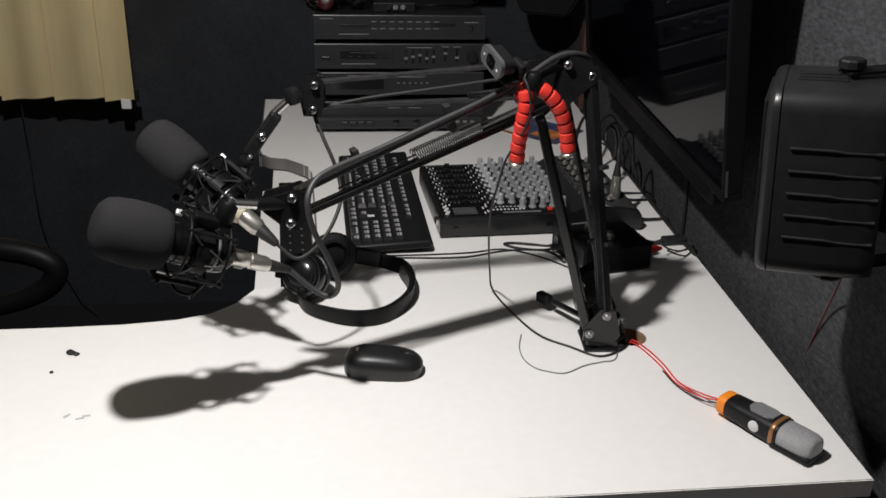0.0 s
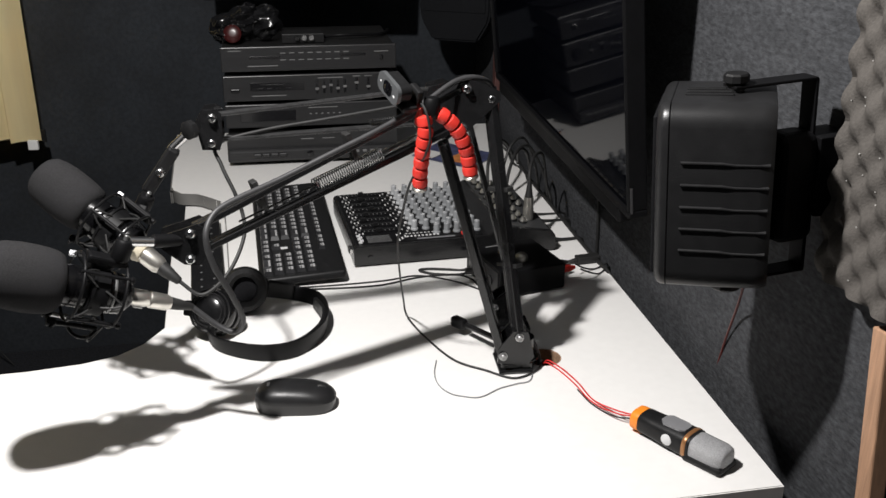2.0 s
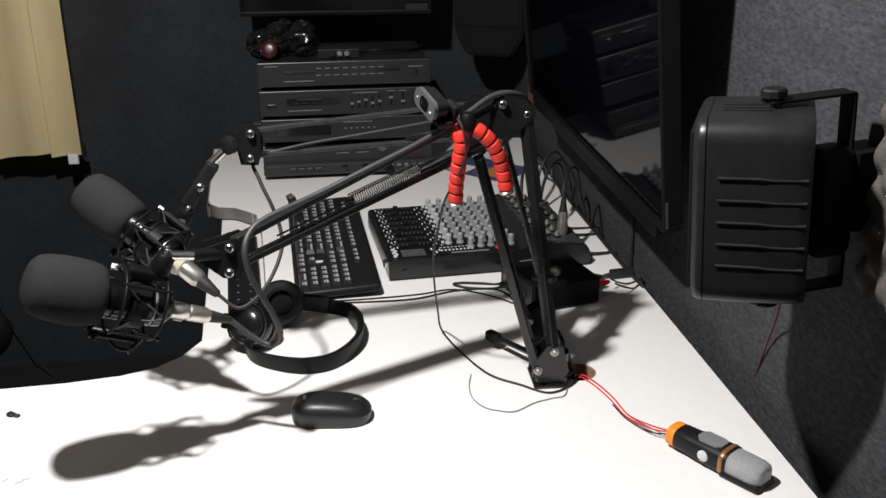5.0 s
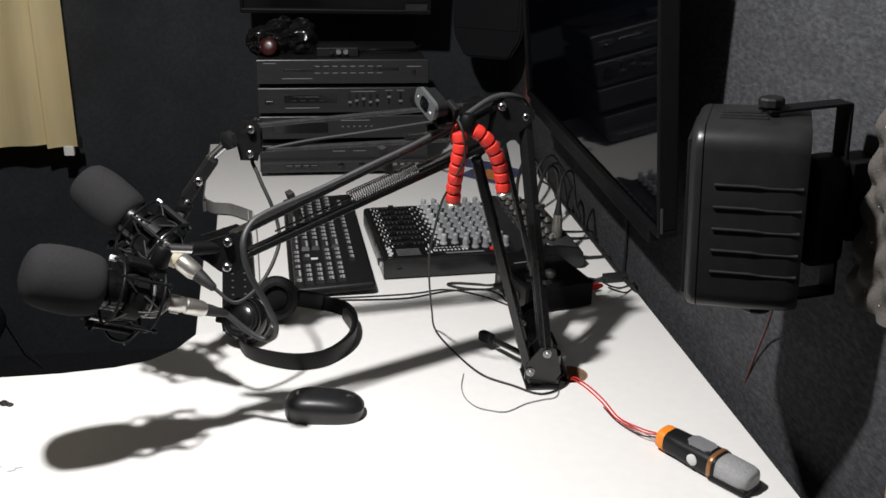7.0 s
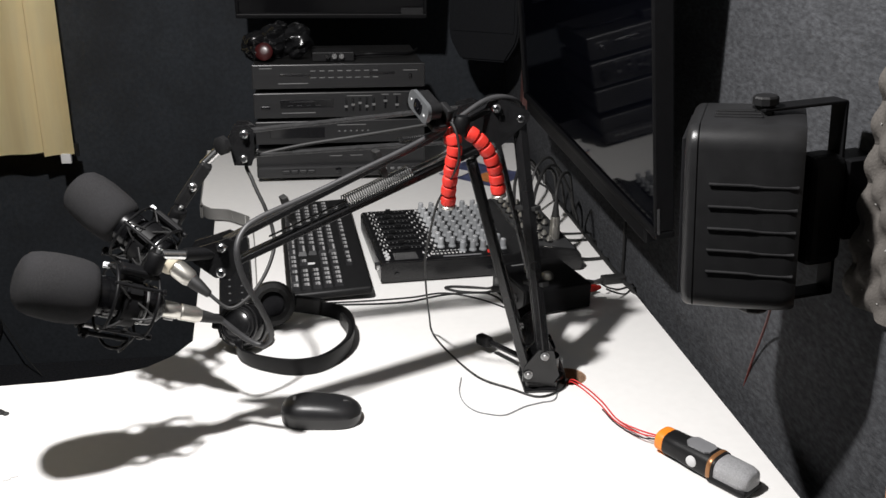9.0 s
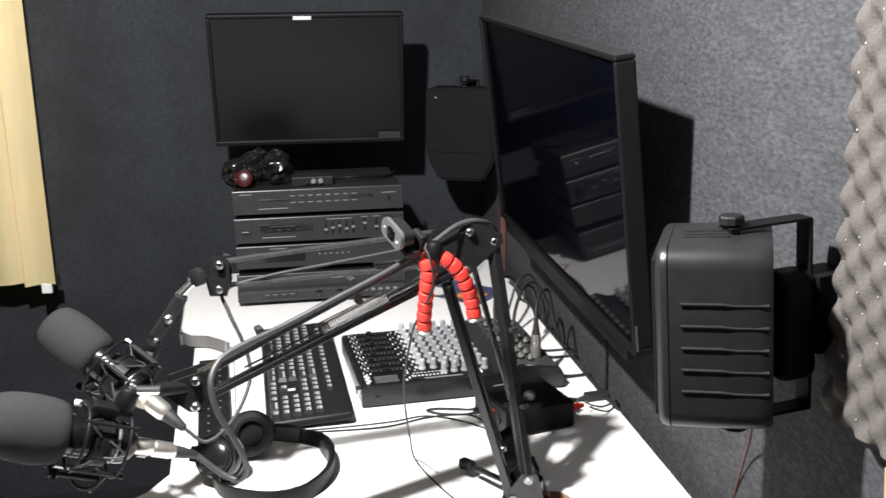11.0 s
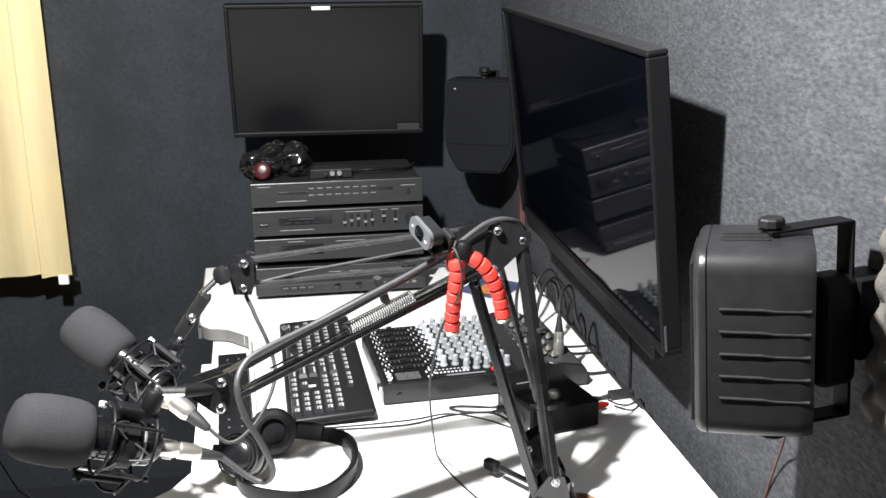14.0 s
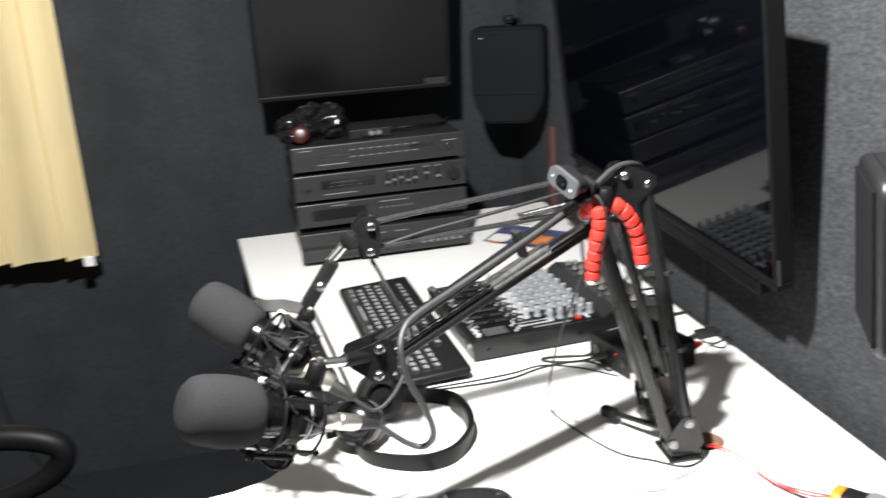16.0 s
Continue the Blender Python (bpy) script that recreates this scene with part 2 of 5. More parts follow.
def slab(points, z0, z1):
    """An upright prism on an outline, with a small chamfer round its top."""
    bm = bmesh.new()
    low = [bm.verts.new((x, y, z0)) for x, y in points]
    high = [bm.verts.new((x, y, z1)) for x, y in points]
    n = len(points)
    for k in range(n):
        bm.faces.new((low[k], low[(k + 1) % n], high[(k + 1) % n], high[k]))
    bm.faces.new(low[::-1])
    bm.faces.new(high)
    bmesh.ops.recalc_face_normals(bm, faces=bm.faces)
    return bm


# ---- the room ----
TURN = 3.3
DESK = 0.75
room = pose(0, 0, 0, 0, 0, TURN)


def wall(name, p0, p1, thick, mat, label, z0=0.0, z1=2.6):
    (x0, y0), (x1, y1) = p0, p1
    d = Vector((x1 - x0, y1 - y0)).normalized()
    o = Vector((d.y, -d.x)) * thick
    ob = part(name, slab([(x0, y0), (x1, y1), (x1 + o.x, y1 + o.y), (x0 + o.x, y0 + o.y)], z0, z1), mat)
    return tagged(ob, label, "wall", kind="structure")


def room_xy(x, y):
    v = room @ Vector((x, y, 0))
    return v.x, v.y


# in the room's own axes the east wall lies at x = WE and the north wall at y = WN
WE, WN, WW, WS = 0.628, 2.835, -1.9, -1.3
wall("wall_east", room_xy(WE, WS), room_xy(WE, WN), 0.12, felt, "grey mottled felt carpet covering on the wall")
wall("wall_north", room_xy(WE + 0.12, WN), room_xy(WW - 0.12, WN), 0.12, back_felt, "dark grey felt carpet covering on the wall")
wall("wall_west", room_xy(WW, WN), room_xy(WW, WS), 0.12, back_felt, "dark felt covered wall")
wall("wall_south", room_xy(WW - 0.12, WS), room_xy(WE + 0.12, WS), 0.12, back_felt, "dark felt covered wall")
corners = [room_xy(WW - 0.12, WS - 0.12), room_xy(WE + 0.12, WS - 0.12), room_xy(WE + 0.12, WN + 0.12), room_xy(WW - 0.12, WN + 0.12)]
tagged(part("floor", slab(corners, -0.1, 0.0), carpet), "dark carpet floor", "floor", kind="structure")
# Ceiling out of view; its dark colour holds down bounced light.
tagged(part("ceiling", slab(corners, 2.6, 2.7), plaster), "unseen ceiling, kept dark to limit bounced light", "ceiling", kind="structure")

# ---- desk: a white L-shaped top with a rounded inner corner ----
desk = thing("desk", pose(0, 0, 0), "white laminate L-shaped desk with rounded inner corner", "desk")
s_curve = [(-0.345, 2.11), (-0.337, 2.085), (-0.317, 2.061), (-0.28, 2.053), (-0.249, 2.025), (-0.228, 2.002), (-0.215, 1.96), (-0.192, 1.758), (-0.17, 1.546), (-0.166, 1.468), (-0.178, 1.432), (-0.215, 1.412)]
inner = s_curve + [(-0.262, 1.402), (-0.285, 1.352), (-0.318, 1.318), (-0.365, 1.298), (-0.44, 1.283), (-0.54, 1.273), (-1.7, 1.19)]
outline = [(-1.7, 0.745), (0.538, 0.901), (0.452, 2.585), (-0.388, 2.545)] + inner
HOLE, HOLE_R = (0.318, 1.245), 0.027


def desk_top():
    bm = slab(outline, DESK - 0.025, DESK)
    bmesh.ops.bevel(bm, geom=[e for e in bm.edges if all(abs(v.co.z - DESK) < 1e-5 for v in e.verts)], offset=0.0012, segments=2, affect="EDGES")
    return bm


top = part("tabletop", desk_top(), laminate, desk)
cutter = part("cutter", lathe([(HOLE_R, DESK - 0.1), (HOLE_R, DESK + 0.1)], 32, pose(HOLE[0], HOLE[1], 0)), raw_board)
cut = top.modifiers.new("hole", "BOOLEAN")
cut.operation, cut.object, cut.solver = "DIFFERENCE", cutter, "EXACT"
bpy.context.view_layer.update()
evaluated = top.evaluated_get(bpy.context.evaluated_depsgraph_get())
cut_mesh = bpy.data.meshes.new_from_object(evaluated)
top.modifiers.clear()
top.data = cut_mesh
bpy.data.objects.remove(cutter)


def ring(r0, r1, z0, z1, m, seg=32):
    bm = bmesh.new()
    loops = []
    for r, z in ((r0, z0), (r1, z0), (r1, z1), (r0, z1)):
        loops.append([bm.verts.new(m @ Vector((r * math.cos(2 * math.pi * k / seg), r * math.sin(2 * math.pi * k / seg), z))) for k in range(seg)])
    for a, b in zip(loops, loops[1:] + loops[:1]):
        for k in range(seg):
            bm.faces.new((a[k], a[(k + 1) % seg], b[(k + 1) % seg], b[k]))
    bmesh.ops.recalc_face_normals(bm, faces=bm.faces)
    return bm


part("hole_lining", ring(HOLE_R - 0.002, HOLE_R + 0.0, DESK - 0.0245, DESK - 0.0006, pose(HOLE[0], HOLE[1], 0)), raw_board, desk, "raw brown chipboard in the cable hole")
for x, y in ((0.49, 0.95), (0.40, 2.5), (-0.34, 2.48), (-0.30, 0.89), (-1.6, 0.80), (-1.6, 1.14), (-0.08, 1.50)):
    part("leg", box((0.045, 0.045, DESK - 0.025), (x, y, (DESK - 0.025) / 2), None, 0.003), black_metal, desk, "black steel leg")


band_line = spline([(x, y, 0) for x, y in [(-0.388, 2.545)] + s_curve[:10]], 5)
bm = bmesh.new()
strips = []
for k, p in enumerate(band_line):
    d = band_line[min(k + 1, len(band_line) - 1)] - band_line[max(k - 1, 0)]
    o = Vector((d.y, -d.x, 0)).normalized()
    strips.append([bm.verts.new(p + o * a + Vector((0, 0, z))) for a, z in ((0.0015, DESK - 0.0005), (-0.004, DESK - 0.0005), (-0.004, DESK - 0.0262), (0.0015, DESK - 0.0262))])
for a, b in zip(strips, strips[1:]):
    for j in range(4):
        bm.faces.new((a[j], a[(j + 1) % 4], b[(j + 1) % 4], b[j]))
bmesh.ops.recalc_face_normals(bm, faces=bm.faces)
part("edge_band", bm, band_shade, desk, "edge band round the curve, greyed for shade", True)
cabinet = thing("side_cabinet", pose(-0.271, 1.452, 0, 0, 0, 5.6), "low white laminate cabinet tucked under the desk's curved edge", "cabinet")
part("body", box((0.130, 0.620, 0.702), (0.088, 0.315, 0.351), None, 0.002), laminate, cabinet)
part("top_board", box((0.150, 0.474, 0.018), (0.075, 0.241, 0.711), None, 0.0015), laminate, cabinet)
part("rear_board", box((0.132, 0.150, 0.017), (0.086, 0.554, 0.7105), None, 0.0015), laminate, cabinet)


# ---- hi-fi stack at the far end of the desk ----
def hifi(z, h, kind, depth=0.27, w=0.408, back=0.0):
    m = pose(-0.229, 2.252 + back, z, 0, 0, TURN)
    label = {"tuner": "black stereo tuner with small grey markings", "deck": "black equaliser deck with slider controls and windows",
             "tape": "black stereo cassette unit with a dark window", "amp": "black amplifier with a row of buttons under"}[kind]
    unit = thing("hifi_unit", m, label + "", "stereo unit", "stack of hi-fi units")
    part("case", box((w - 0.008, depth, h - 0.012), (w / 2, depth / 2 + 0.012, h / 2 + 0.004), None, 0.002), hifi_case, unit)
    part("front_panel", box((w, 0.014, h - 0.006), (w / 2, 0.006, h / 2 + 0.003), None, 0.002), hifi_face, unit)
    for fx in (0.05, w - 0.05):
        for fy in (0.05, depth - 0.03):
            part("foot", lathe([(0.014, 0), (0.016, 0.002), (0.016, 0.008)], 16, pose(fx, fy, -0.004)), silver_mark if kind == "amp" and fy < 0.1 else rubber, unit)

    def plate(name, x, zz, sx, sz, mat, deep=0.003):
        return part(name, box((sx, deep, sz), (x, -0.0015, zz), None, min(sx, sz, deep) * 0.2), mat, unit)

    mid = h / 2 + 0.003
    if kind == "tuner":
        plate("window", 0.10, mid + 0.004, 0.07, 0.006, hifi_dark)
        for k in range(8):
            plate("scale_mark", 0.142 + 0.021 * k, mid + 0.013, 0.012, 0.0022, hifi_mark)
            plate("scale_mark", 0.142 + 0.021 * k, mid - 0.003, 0.013, 0.0020, hifi_mark)
        plate("window", 0.305, mid + 0.006, 0.06, 0.006, hifi_dark)
        plate("lettering_bar", 0.095, mid - 0.016, 0.07, 0.002, hifi_mark)
        plate("lettering_bar", 0.032, mid + 0.020, 0.03, 0.002, hifi_mark)
        plate("lettering_bar", 0.372, mid + 0.012, 0.034, 0.002, hifi_mark)
        plate("button", 0.372, mid - 0.002, 0.008, 0.012, hifi_dark, 0.008)
    elif kind == "deck":
        plate("window", 0.125, mid + 0.004, 0.125, 0.020, hifi_dark)
        plate("lettering_bar", 0.115, mid + 0.009, 0.06, 0.002, hifi_mark)
        for k in range(4):
            plate("scale_mark", 0.085 + 0.022 * k, mid, 0.013, 0.002, hifi_mark)
        plate("lettering_bar", 0.105, mid - 0.018, 0.08, 0.002, hifi_mark)
        plate("lettering_bar", 0.25, mid + 0.021, 0.06, 0.002, hifi_mark)
        for k in range(5):
            slot = plate("slider", 0.218 + 0.0165 * k, mid, 0.005, 0.032, hifi_dark)
            part("slider_cap", box((0.008, 0.007, 0.005), (0.218 + 0.0165 * k, -0.005, mid - 0.004 + 0.004 * (k % 3)), None, 0.0008), hifi_mark, slot)
        for k in range(2):
            slot = plate("slider", 0.312 + 0.028 * k, mid + 0.004, 0.005, 0.030, hifi_dark)
            part("slider_cap", box((0.009, 0.007, 0.005), (0.312 + 0.028 * k, -0.005, mid + 0.008 - 0.01 * k), None, 0.0008), hifi_mark, slot)
            plate("lettering_bar", 0.312 + 0.028 * k, mid + 0.023, 0.018, 0.002, hifi_mark)
        part("knob", lathe([(0.013, 0), (0.013, 0.012), (0.011, 0.014)], 24, pose(0.376, 0, mid, 90)), black_plastic, unit, smooth=True)
        plate("button", 0.028, mid - 0.004, 0.02, 0.008, hifi_dark, 0.007)
    elif kind == "tape":
        plate("window", 0.10, mid, 0.13, 0.026, hifi_dark)
        for k in range(6):
            plate("lamp", 0.20 + 0.014 * k, mid + 0.002, 0.005, 0.003, hifi_mark)
        plate("lettering_bar", 0.23, mid + 0.017, 0.07, 0.002, hifi_mark)
        plate("lettering_bar", 0.10, mid + 0.020, 0.04, 0.002, hifi_mark)
    else:
        ledge = part("ledge", box((w, 0.018, 0.030), (w / 2, -0.006, 0.020), None, 0.006, 3), hifi_face, unit)
        for k in range(4):
            part("button", box((0.018, 0.006, 0.009), (0.07 + 0.020 * k, -0.017, 0.022), None, 0.002), hifi_face, ledge)
        for k in range(2):
            part("socket", lathe([(0.008, 0), (0.008, 0.004), (0.005, 0.005)], 20, pose(0.195 + 0.05 * k, -0.014, 0.022, 90)), hifi_dark, ledge, smooth=True)
        for k in range(6):
            part("button", box((0.010, 0.006, 0.006), (0.29 + 0.018 * k, -0.017, 0.024), None, 0.001), hifi_mark, ledge)
        plate("lettering_bar", 0.19, 0.055, 0.03, 0.002, hifi_mark)
        plate("lettering_bar", 0.24, 0.055, 0.03, 0.002, hifi_mark)
    return unit


hifi(DESK + 0.006, 0.071, "amp", 0.28)
hifi(DESK + 0.083, 0.062, "tape", 0.27, back=0.012)
hifi(DESK + 0.149, 0.066, "deck", 0.26, back=0.006)
hifi(DESK + 0.219, 0.063, "tuner", 0.26, back=0.006)


# ---- flat screens ----
def screen(name, m, w, h, label, glass, deep=0.035, bezel=0.010, chin=0.013, rear=0.05, mount=0.12):
    """A flat screen: x along its width from the left, z up, its front facing -y."""
    s = thing(name, m, label, "television" if name == "television" else "monitor")
    bm = bmesh.new()
    for size, at in (((w, deep, bezel), (w / 2, deep / 2, h - bezel / 2)), ((w, deep, chin), (w / 2, deep / 2, chin / 2)),
                     ((bezel, deep, h - bezel - chin), (bezel / 2, deep / 2, (h + chin - bezel) / 2)),
                     ((bezel, deep, h - bezel - chin), (w - bezel / 2, deep / 2, (h + chin - bezel) / 2))):
        add_box(bm, size, at, None, 0.003)
    part("bezel", bm, mic_black, s)
    part("screen_panel", box((w - 2 * bezel + 0.002, deep - 0.01, h - bezel - chin + 0.002), (w / 2, deep / 2 + 0.002, (h + chin - bezel) / 2), None, 0.0005), glass, s, "dark switched-off screen")
    part("back_cover", box((w * 0.8, rear, h * 0.75), (w / 2, deep + rear / 2 - 0.002, h / 2), None, 0.015, 3), black_plastic, s)
    part("mount", box((0.12, mount, 0.14), (w / 2, deep + rear - 0.02 + mount / 2, h / 2), None, 0.004), black_metal, s)
    return s


mon = screen("monitor", pose(-0.292, 2.562, 1.0955, 8, 0, 0.4), 0.497, 0.341,
             "black flat monitor, switched off, on the wall above the stack", screen_glass, mount=0.208)
part("maker_plate", box((0.046, 0.002, 0.009), (0.240, -0.001, 0.331), None, 0.0004), silver_mark, mon, "small silver plate")
part("sticker", box((0.058, 0.001, 0.018), (0.457, -0.0006, 0.020), None, 0.0002), hifi_face, mon, "small grey sticker")

TV_A, TV_B = Vector((0.3355, 2.095, 1.4295)), Vector((0.399, 1.285, 1.389))   # upper corners, far and near
TV_DOWN = Vector((0.0535, 0.026, -0.436))
tx = (TV_B - TV_A).normalized()
tz = (-TV_DOWN - (-TV_DOWN).dot(tx) * tx).normalized()
ty = tz.cross(tx)
tv_m = Matrix((tx, ty, tz)).transposed().to_4x4()
tv_m.translation = TV_A - tz * 0.453
tv = screen("television", tv_m, (TV_B - TV_A).length, 0.453, "glossy black wall-mounted television, switched off, tilted over the desk", glossy_screen, 0.032, 0.008, 0.012, 0.03)
part("top_edge", box(((TV_B - TV_A).length - 0.006, 0.026, 0.002), ((TV_B - TV_A).length / 2, 0.017, 0.4535), None, 0.0008), dusty_black, tv, "dusty upper edge")

# Added bar, there only to carry the screen's shadow lower on the wall.
part("shadow_bar", box(((TV_B - TV_A).length - 0.07, 0.024, 0.034), ((TV_B - TV_A).length / 2 - 0.025, 0.018, -0.0165), None, 0.004), mic_black, tv, "slim black bar added to lower the shadow under the screen")
# Grey strip put where glare lies on the near lower corner.
part("corner_glare", box((0.002, 0.004, 0.042), ((TV_B - TV_A).length + 0.0005, 0.006, 0.030), None, 0.0006), grey_rubber, tv, "small grey strip standing in for glare at the lower corner")

# ---- curtain on the north wall ----
def curtain():
    bm = bmesh.new()
    cols, rows_ = [], (0.0, 0.004, 0.3, 0.8, 1.3, 1.60)
    x0, x1, n = -1.68, -0.760, 220
    for k in range(n + 1):
        u = k / n
        x = x0 + (x1 - x0) * u
        fold = ((x - x0) / 0.140) % 1.0
        d = 0.010 * math.sin(2 * math.pi * fold) + 0.012 * (fold - 0.5) + 0.004 * noise.noise((x * 14, 0, 3))
        drop = -0.011 * (1 - fold) + 0.004 * noise.noise((x * 7, 1, 0))
        cols.append([bm.verts.new((x, 2.632 + d * (1.0 - 0.25 * min(1, r)) + 0.006 * noise.noise((x * 5, r * 2, 0)), 0.7255 + drop + r)) for r in rows_])
    for a, b in zip(cols, cols[1:]):
        for j in range(len(rows_) - 1):
            bm.faces.new((a[j], b[j], b[j + 1], a[j + 1]))
    bmesh.ops.solidify(bm, geom=bm.faces[:], thickness=0.003)
    bmesh.ops.recalc_face_normals(bm, faces=bm.faces)
    return bm


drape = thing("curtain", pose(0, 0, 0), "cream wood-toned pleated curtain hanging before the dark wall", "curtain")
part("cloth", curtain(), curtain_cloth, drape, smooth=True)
# Black strip in place of the shade under the hem.
part("hem_shade", box((0.90, 0.006, 0.036), (-1.206, 2.662, 0.724), None, 0.001), black_plastic, drape, "black strip standing in for shade under the hem")
part("hem_clip", box((0.027, 0.012, 0.027), (-0.785, 2.635, 0.707), None, 0.002), edging, drape, "small white plastic clip")


# ---- acoustic foam on the east wall ----
def egg_crate(w, h, step=0.0047, pitch=0.045, deep=0.0076):
    bm = bmesh.new()
    nx, nz = int(w / step), int(h / step)
    grid = []
    for i in range(nx + 1):
        col = []
        for j in range(nz + 1):
            y, z = i * step, j * step
            edge = min(i, j, nx - i, nz - j)
            lump = math.cos(2 * math.pi * y / pitch) * math.cos(2 * math.pi * z / pitch)
            lump = 2 * ((lump + 1) / 2) ** 0.55 - 1
            d = 0.022 + deep * lump + 0.003 * noise.noise((y * 9, z * 9, 1))
            ragged = 0.008 * noise.noise((y * 20, z * 20, 5))
            col.append(bm.verts.new((-d if edge > 0 else -0.001, y + (ragged if i in (0, nx) else 0), z + (ragged if j in (0, nz) else 0))))
        grid.append(col)
    for a, b in zip(grid, grid[1:]):
        for j in range(nz):
            bm.faces.new((a[j], a[j + 1], b[j + 1], b[j]))
    bmesh.ops.recalc_face_normals(bm, faces=bm.faces)
    return bm


foam_m = room @ pose(WE - 0.003, -0.075, 1.014)
foam = thing("acoustic_foam", foam_m, "grey-beige egg-crate acoustic foam sheet on the felt wall", "acoustic foam")
part("foam_sheet", egg_crate(0.98, 1.1), foam_wall, foam, smooth=True)
bm = bmesh.new()
for k in range(900):
    y, z = random.uniform(0.02, 0.96), random.uniform(0.02, 1.08)
    lump = math.cos(2 * math.pi * y / 0.045) * math.cos(2 * math.pi * z / 0.045)
    add_box(bm, (0.0009, random.uniform(0.0006, 0.0016), random.uniform(0.0006, 0.0022)), (-0.022 - 0.0076 * (2 * ((lump + 1) / 2) ** 0.55 - 1) - 0.0015, y, z))
tagged(part("flecks", bm, fleck, foam), "tiny pale flecks", kind="stuff")
stick = room @ pose(WE - 0.0125, 0.648, 0.0, -7.4, 0, 0)
tagged(part("wooden_batten", box((0.020, 0.024, 1.012), (0, 0, 0.5075), stick, 0.002), wood_stick), "pale wooden batten standing upright against the felt wall", "wooden strip")

red_stick = room @ pose(WE - 0.009, 2.53, 0.0)
tagged(part("wooden_batten", box((0.014, 0.030, 0.965), (0, 0, 0.4825), red_stick, 0.002), red_wood), "dark reddish wooden batten upright against the corner wall", "wooden strip")


# ---- loudspeakers ----
def loudspeaker(m, label, h=0.200, w=0.142, d=0.120, bracket_back=0.09, turn=0.0, gap=0.0):
    """x points to the back (to the wall), the grille faces -x, z up from its base, y across."""
    s = thing("loudspeaker", m, label, "loudspeaker", "wall loudspeakers")

    def shell(sections, r=0.024):
        """Rounded outlines (x, half width, half height) joined from front to back."""
        bm = bmesh.new()
        loops = []
        for x, ww, hh in sections:
            loops.append([bm.verts.new((x, cx * (ww - r) + r * math.cos(radians(a0 + 15 * k)), h / 2 + cz * (hh - r) + r * math.sin(radians(a0 + 15 * k))))
                          for cx, cz, a0 in ((1, 1, 0), (-1, 1, 90), (-1, -1, 180), (1, -1, 270)) for k in range(7)])
        n = len(loops[0])
        for a, b in zip(loops, loops[1:]):
            for k in range(n):
                bm.faces.new((a[k], a[(k + 1) % n], b[(k + 1) % n], b[k]))
        bm.faces.new(loops[0][::-1])
        bm.faces.new(loops[-1])
        bmesh.ops.recalc_face_normals(bm, faces=bm.faces)
        return bm

    part("cabinet", shell([(x, w * f / 2, h * (1 - (1 - f) * 0.5) / 2) for x, f in ((0.014, 1.0), (0.06, 1.0), (d - 0.014, 0.985), (d - 0.004, 0.96), (d, 0.93))]), satin_plastic, s, smooth=True)
    part("front_bezel", shell([(x, w / 2 - i, h / 2 - i) for x, i in ((0.0, 0.008), (0.001, 0.0045), (0.004, 0.0015), (0.008, 0.0002), (0.0125, 0.0), (0.0138, 0.0012))]), satin_plastic, s, smooth=True)
    part("grille", box((0.004, w - 0.03, h - 0.03), (-0.002, 0, h / 2), None, 0.001), dark_cloth, s)
    for side in (-1, 1):
        for k in range(5):
            z = h * (0.707 - 0.118 * k)
            bm = bmesh.new()
            # a long rib that steps down and thins out towards the back
            p = [(0.026, 0.0024), (0.068, 0.0024), (0.080, 0.0013), (d - 0.004, 0.0009)]
            ribs = []
            for x, t in p:
                f = 1.0 if x < 0.06 else 1 - 0.015 * (x - 0.06) / (d - 0.072)
                yy = side * (w * f / 2)
                dz = -0.0015 if x >= 0.08 else 0.0
                ribs.append([bm.verts.new((x, yy - side * 0.002, z + dz + 0.0030)), bm.verts.new((x, yy + side * t, z + dz + 0.0010)), bm.verts.new((x, yy + side * t, z + dz - 0.0002)), bm.verts.new((x, yy - side * 0.002, z + dz - 0.0008))])
            for a, b in zip(ribs, ribs[1:]):
                for j in range(3):
                    bm.faces.new((a[j], a[j + 1], b[j + 1], b[j]))
            bm.faces.new(ribs[0])
            bm.faces.new(ribs[-1][::-1])
            bmesh.ops.recalc_face_normals(bm, faces=bm.faces)
            part("rib", bm, satin_plastic, s)
    for k in range(3):
        part("top_slot", box((0.05, 0.004, 0.003), (0.05, -0.02 + 0.014 * k, h + 0.0005), None, 0.001), black_plastic, s)
    reach = bracket_back
    swing = Matrix.Translation((0.076, 0, 0)) @ pose(0, 0, 0, 0, 0, turn)
    part("bracket", box((reach, 0.026, 0.0035), (reach / 2 - 0.008, 0, h + 0.0058), swing, 0.001), mic_black, s, "black steel U-shaped wall bracket")
    part("bracket_arm", box((reach, 0.026, 0.004), (reach / 2 - 0.008, 0, -0.010), swing, 0.001), mic_black, s)
    part("bracket_plate", box((0.004, 0.026, h + 0.0172), (reach - 0.009, 0, h / 2 - 0.0025), swing, 0.001), mic_black, s)
    # Lengthened plate, which also keeps the wall dark as shade would.
    part("wall_plate", box((0.010 + gap, 0.05, 0.09), (reach - 0.003 + gap / 2, 0, h / 2), swing, 0.001), mic_black, s)
    # Block fills the gap behind the cabinet, black for mount and shade alike.
    part("mount_shade", box((reach - 0.050, 0.044, h * 0.62), ((reach + 0.044) / 2, 0, h * 0.44), swing, 0.014, 4), mic_black, s, "rounded black block for a mount and the shade behind")
    part("clamp_knob", lathe([(0.009, 0), (0.0135, 0.003), (0.0135, 0.010), (0.012, 0.012)], 10, pose(0.076, 0, h + 0.0075)), black_plastic, s, "black clamp knob")
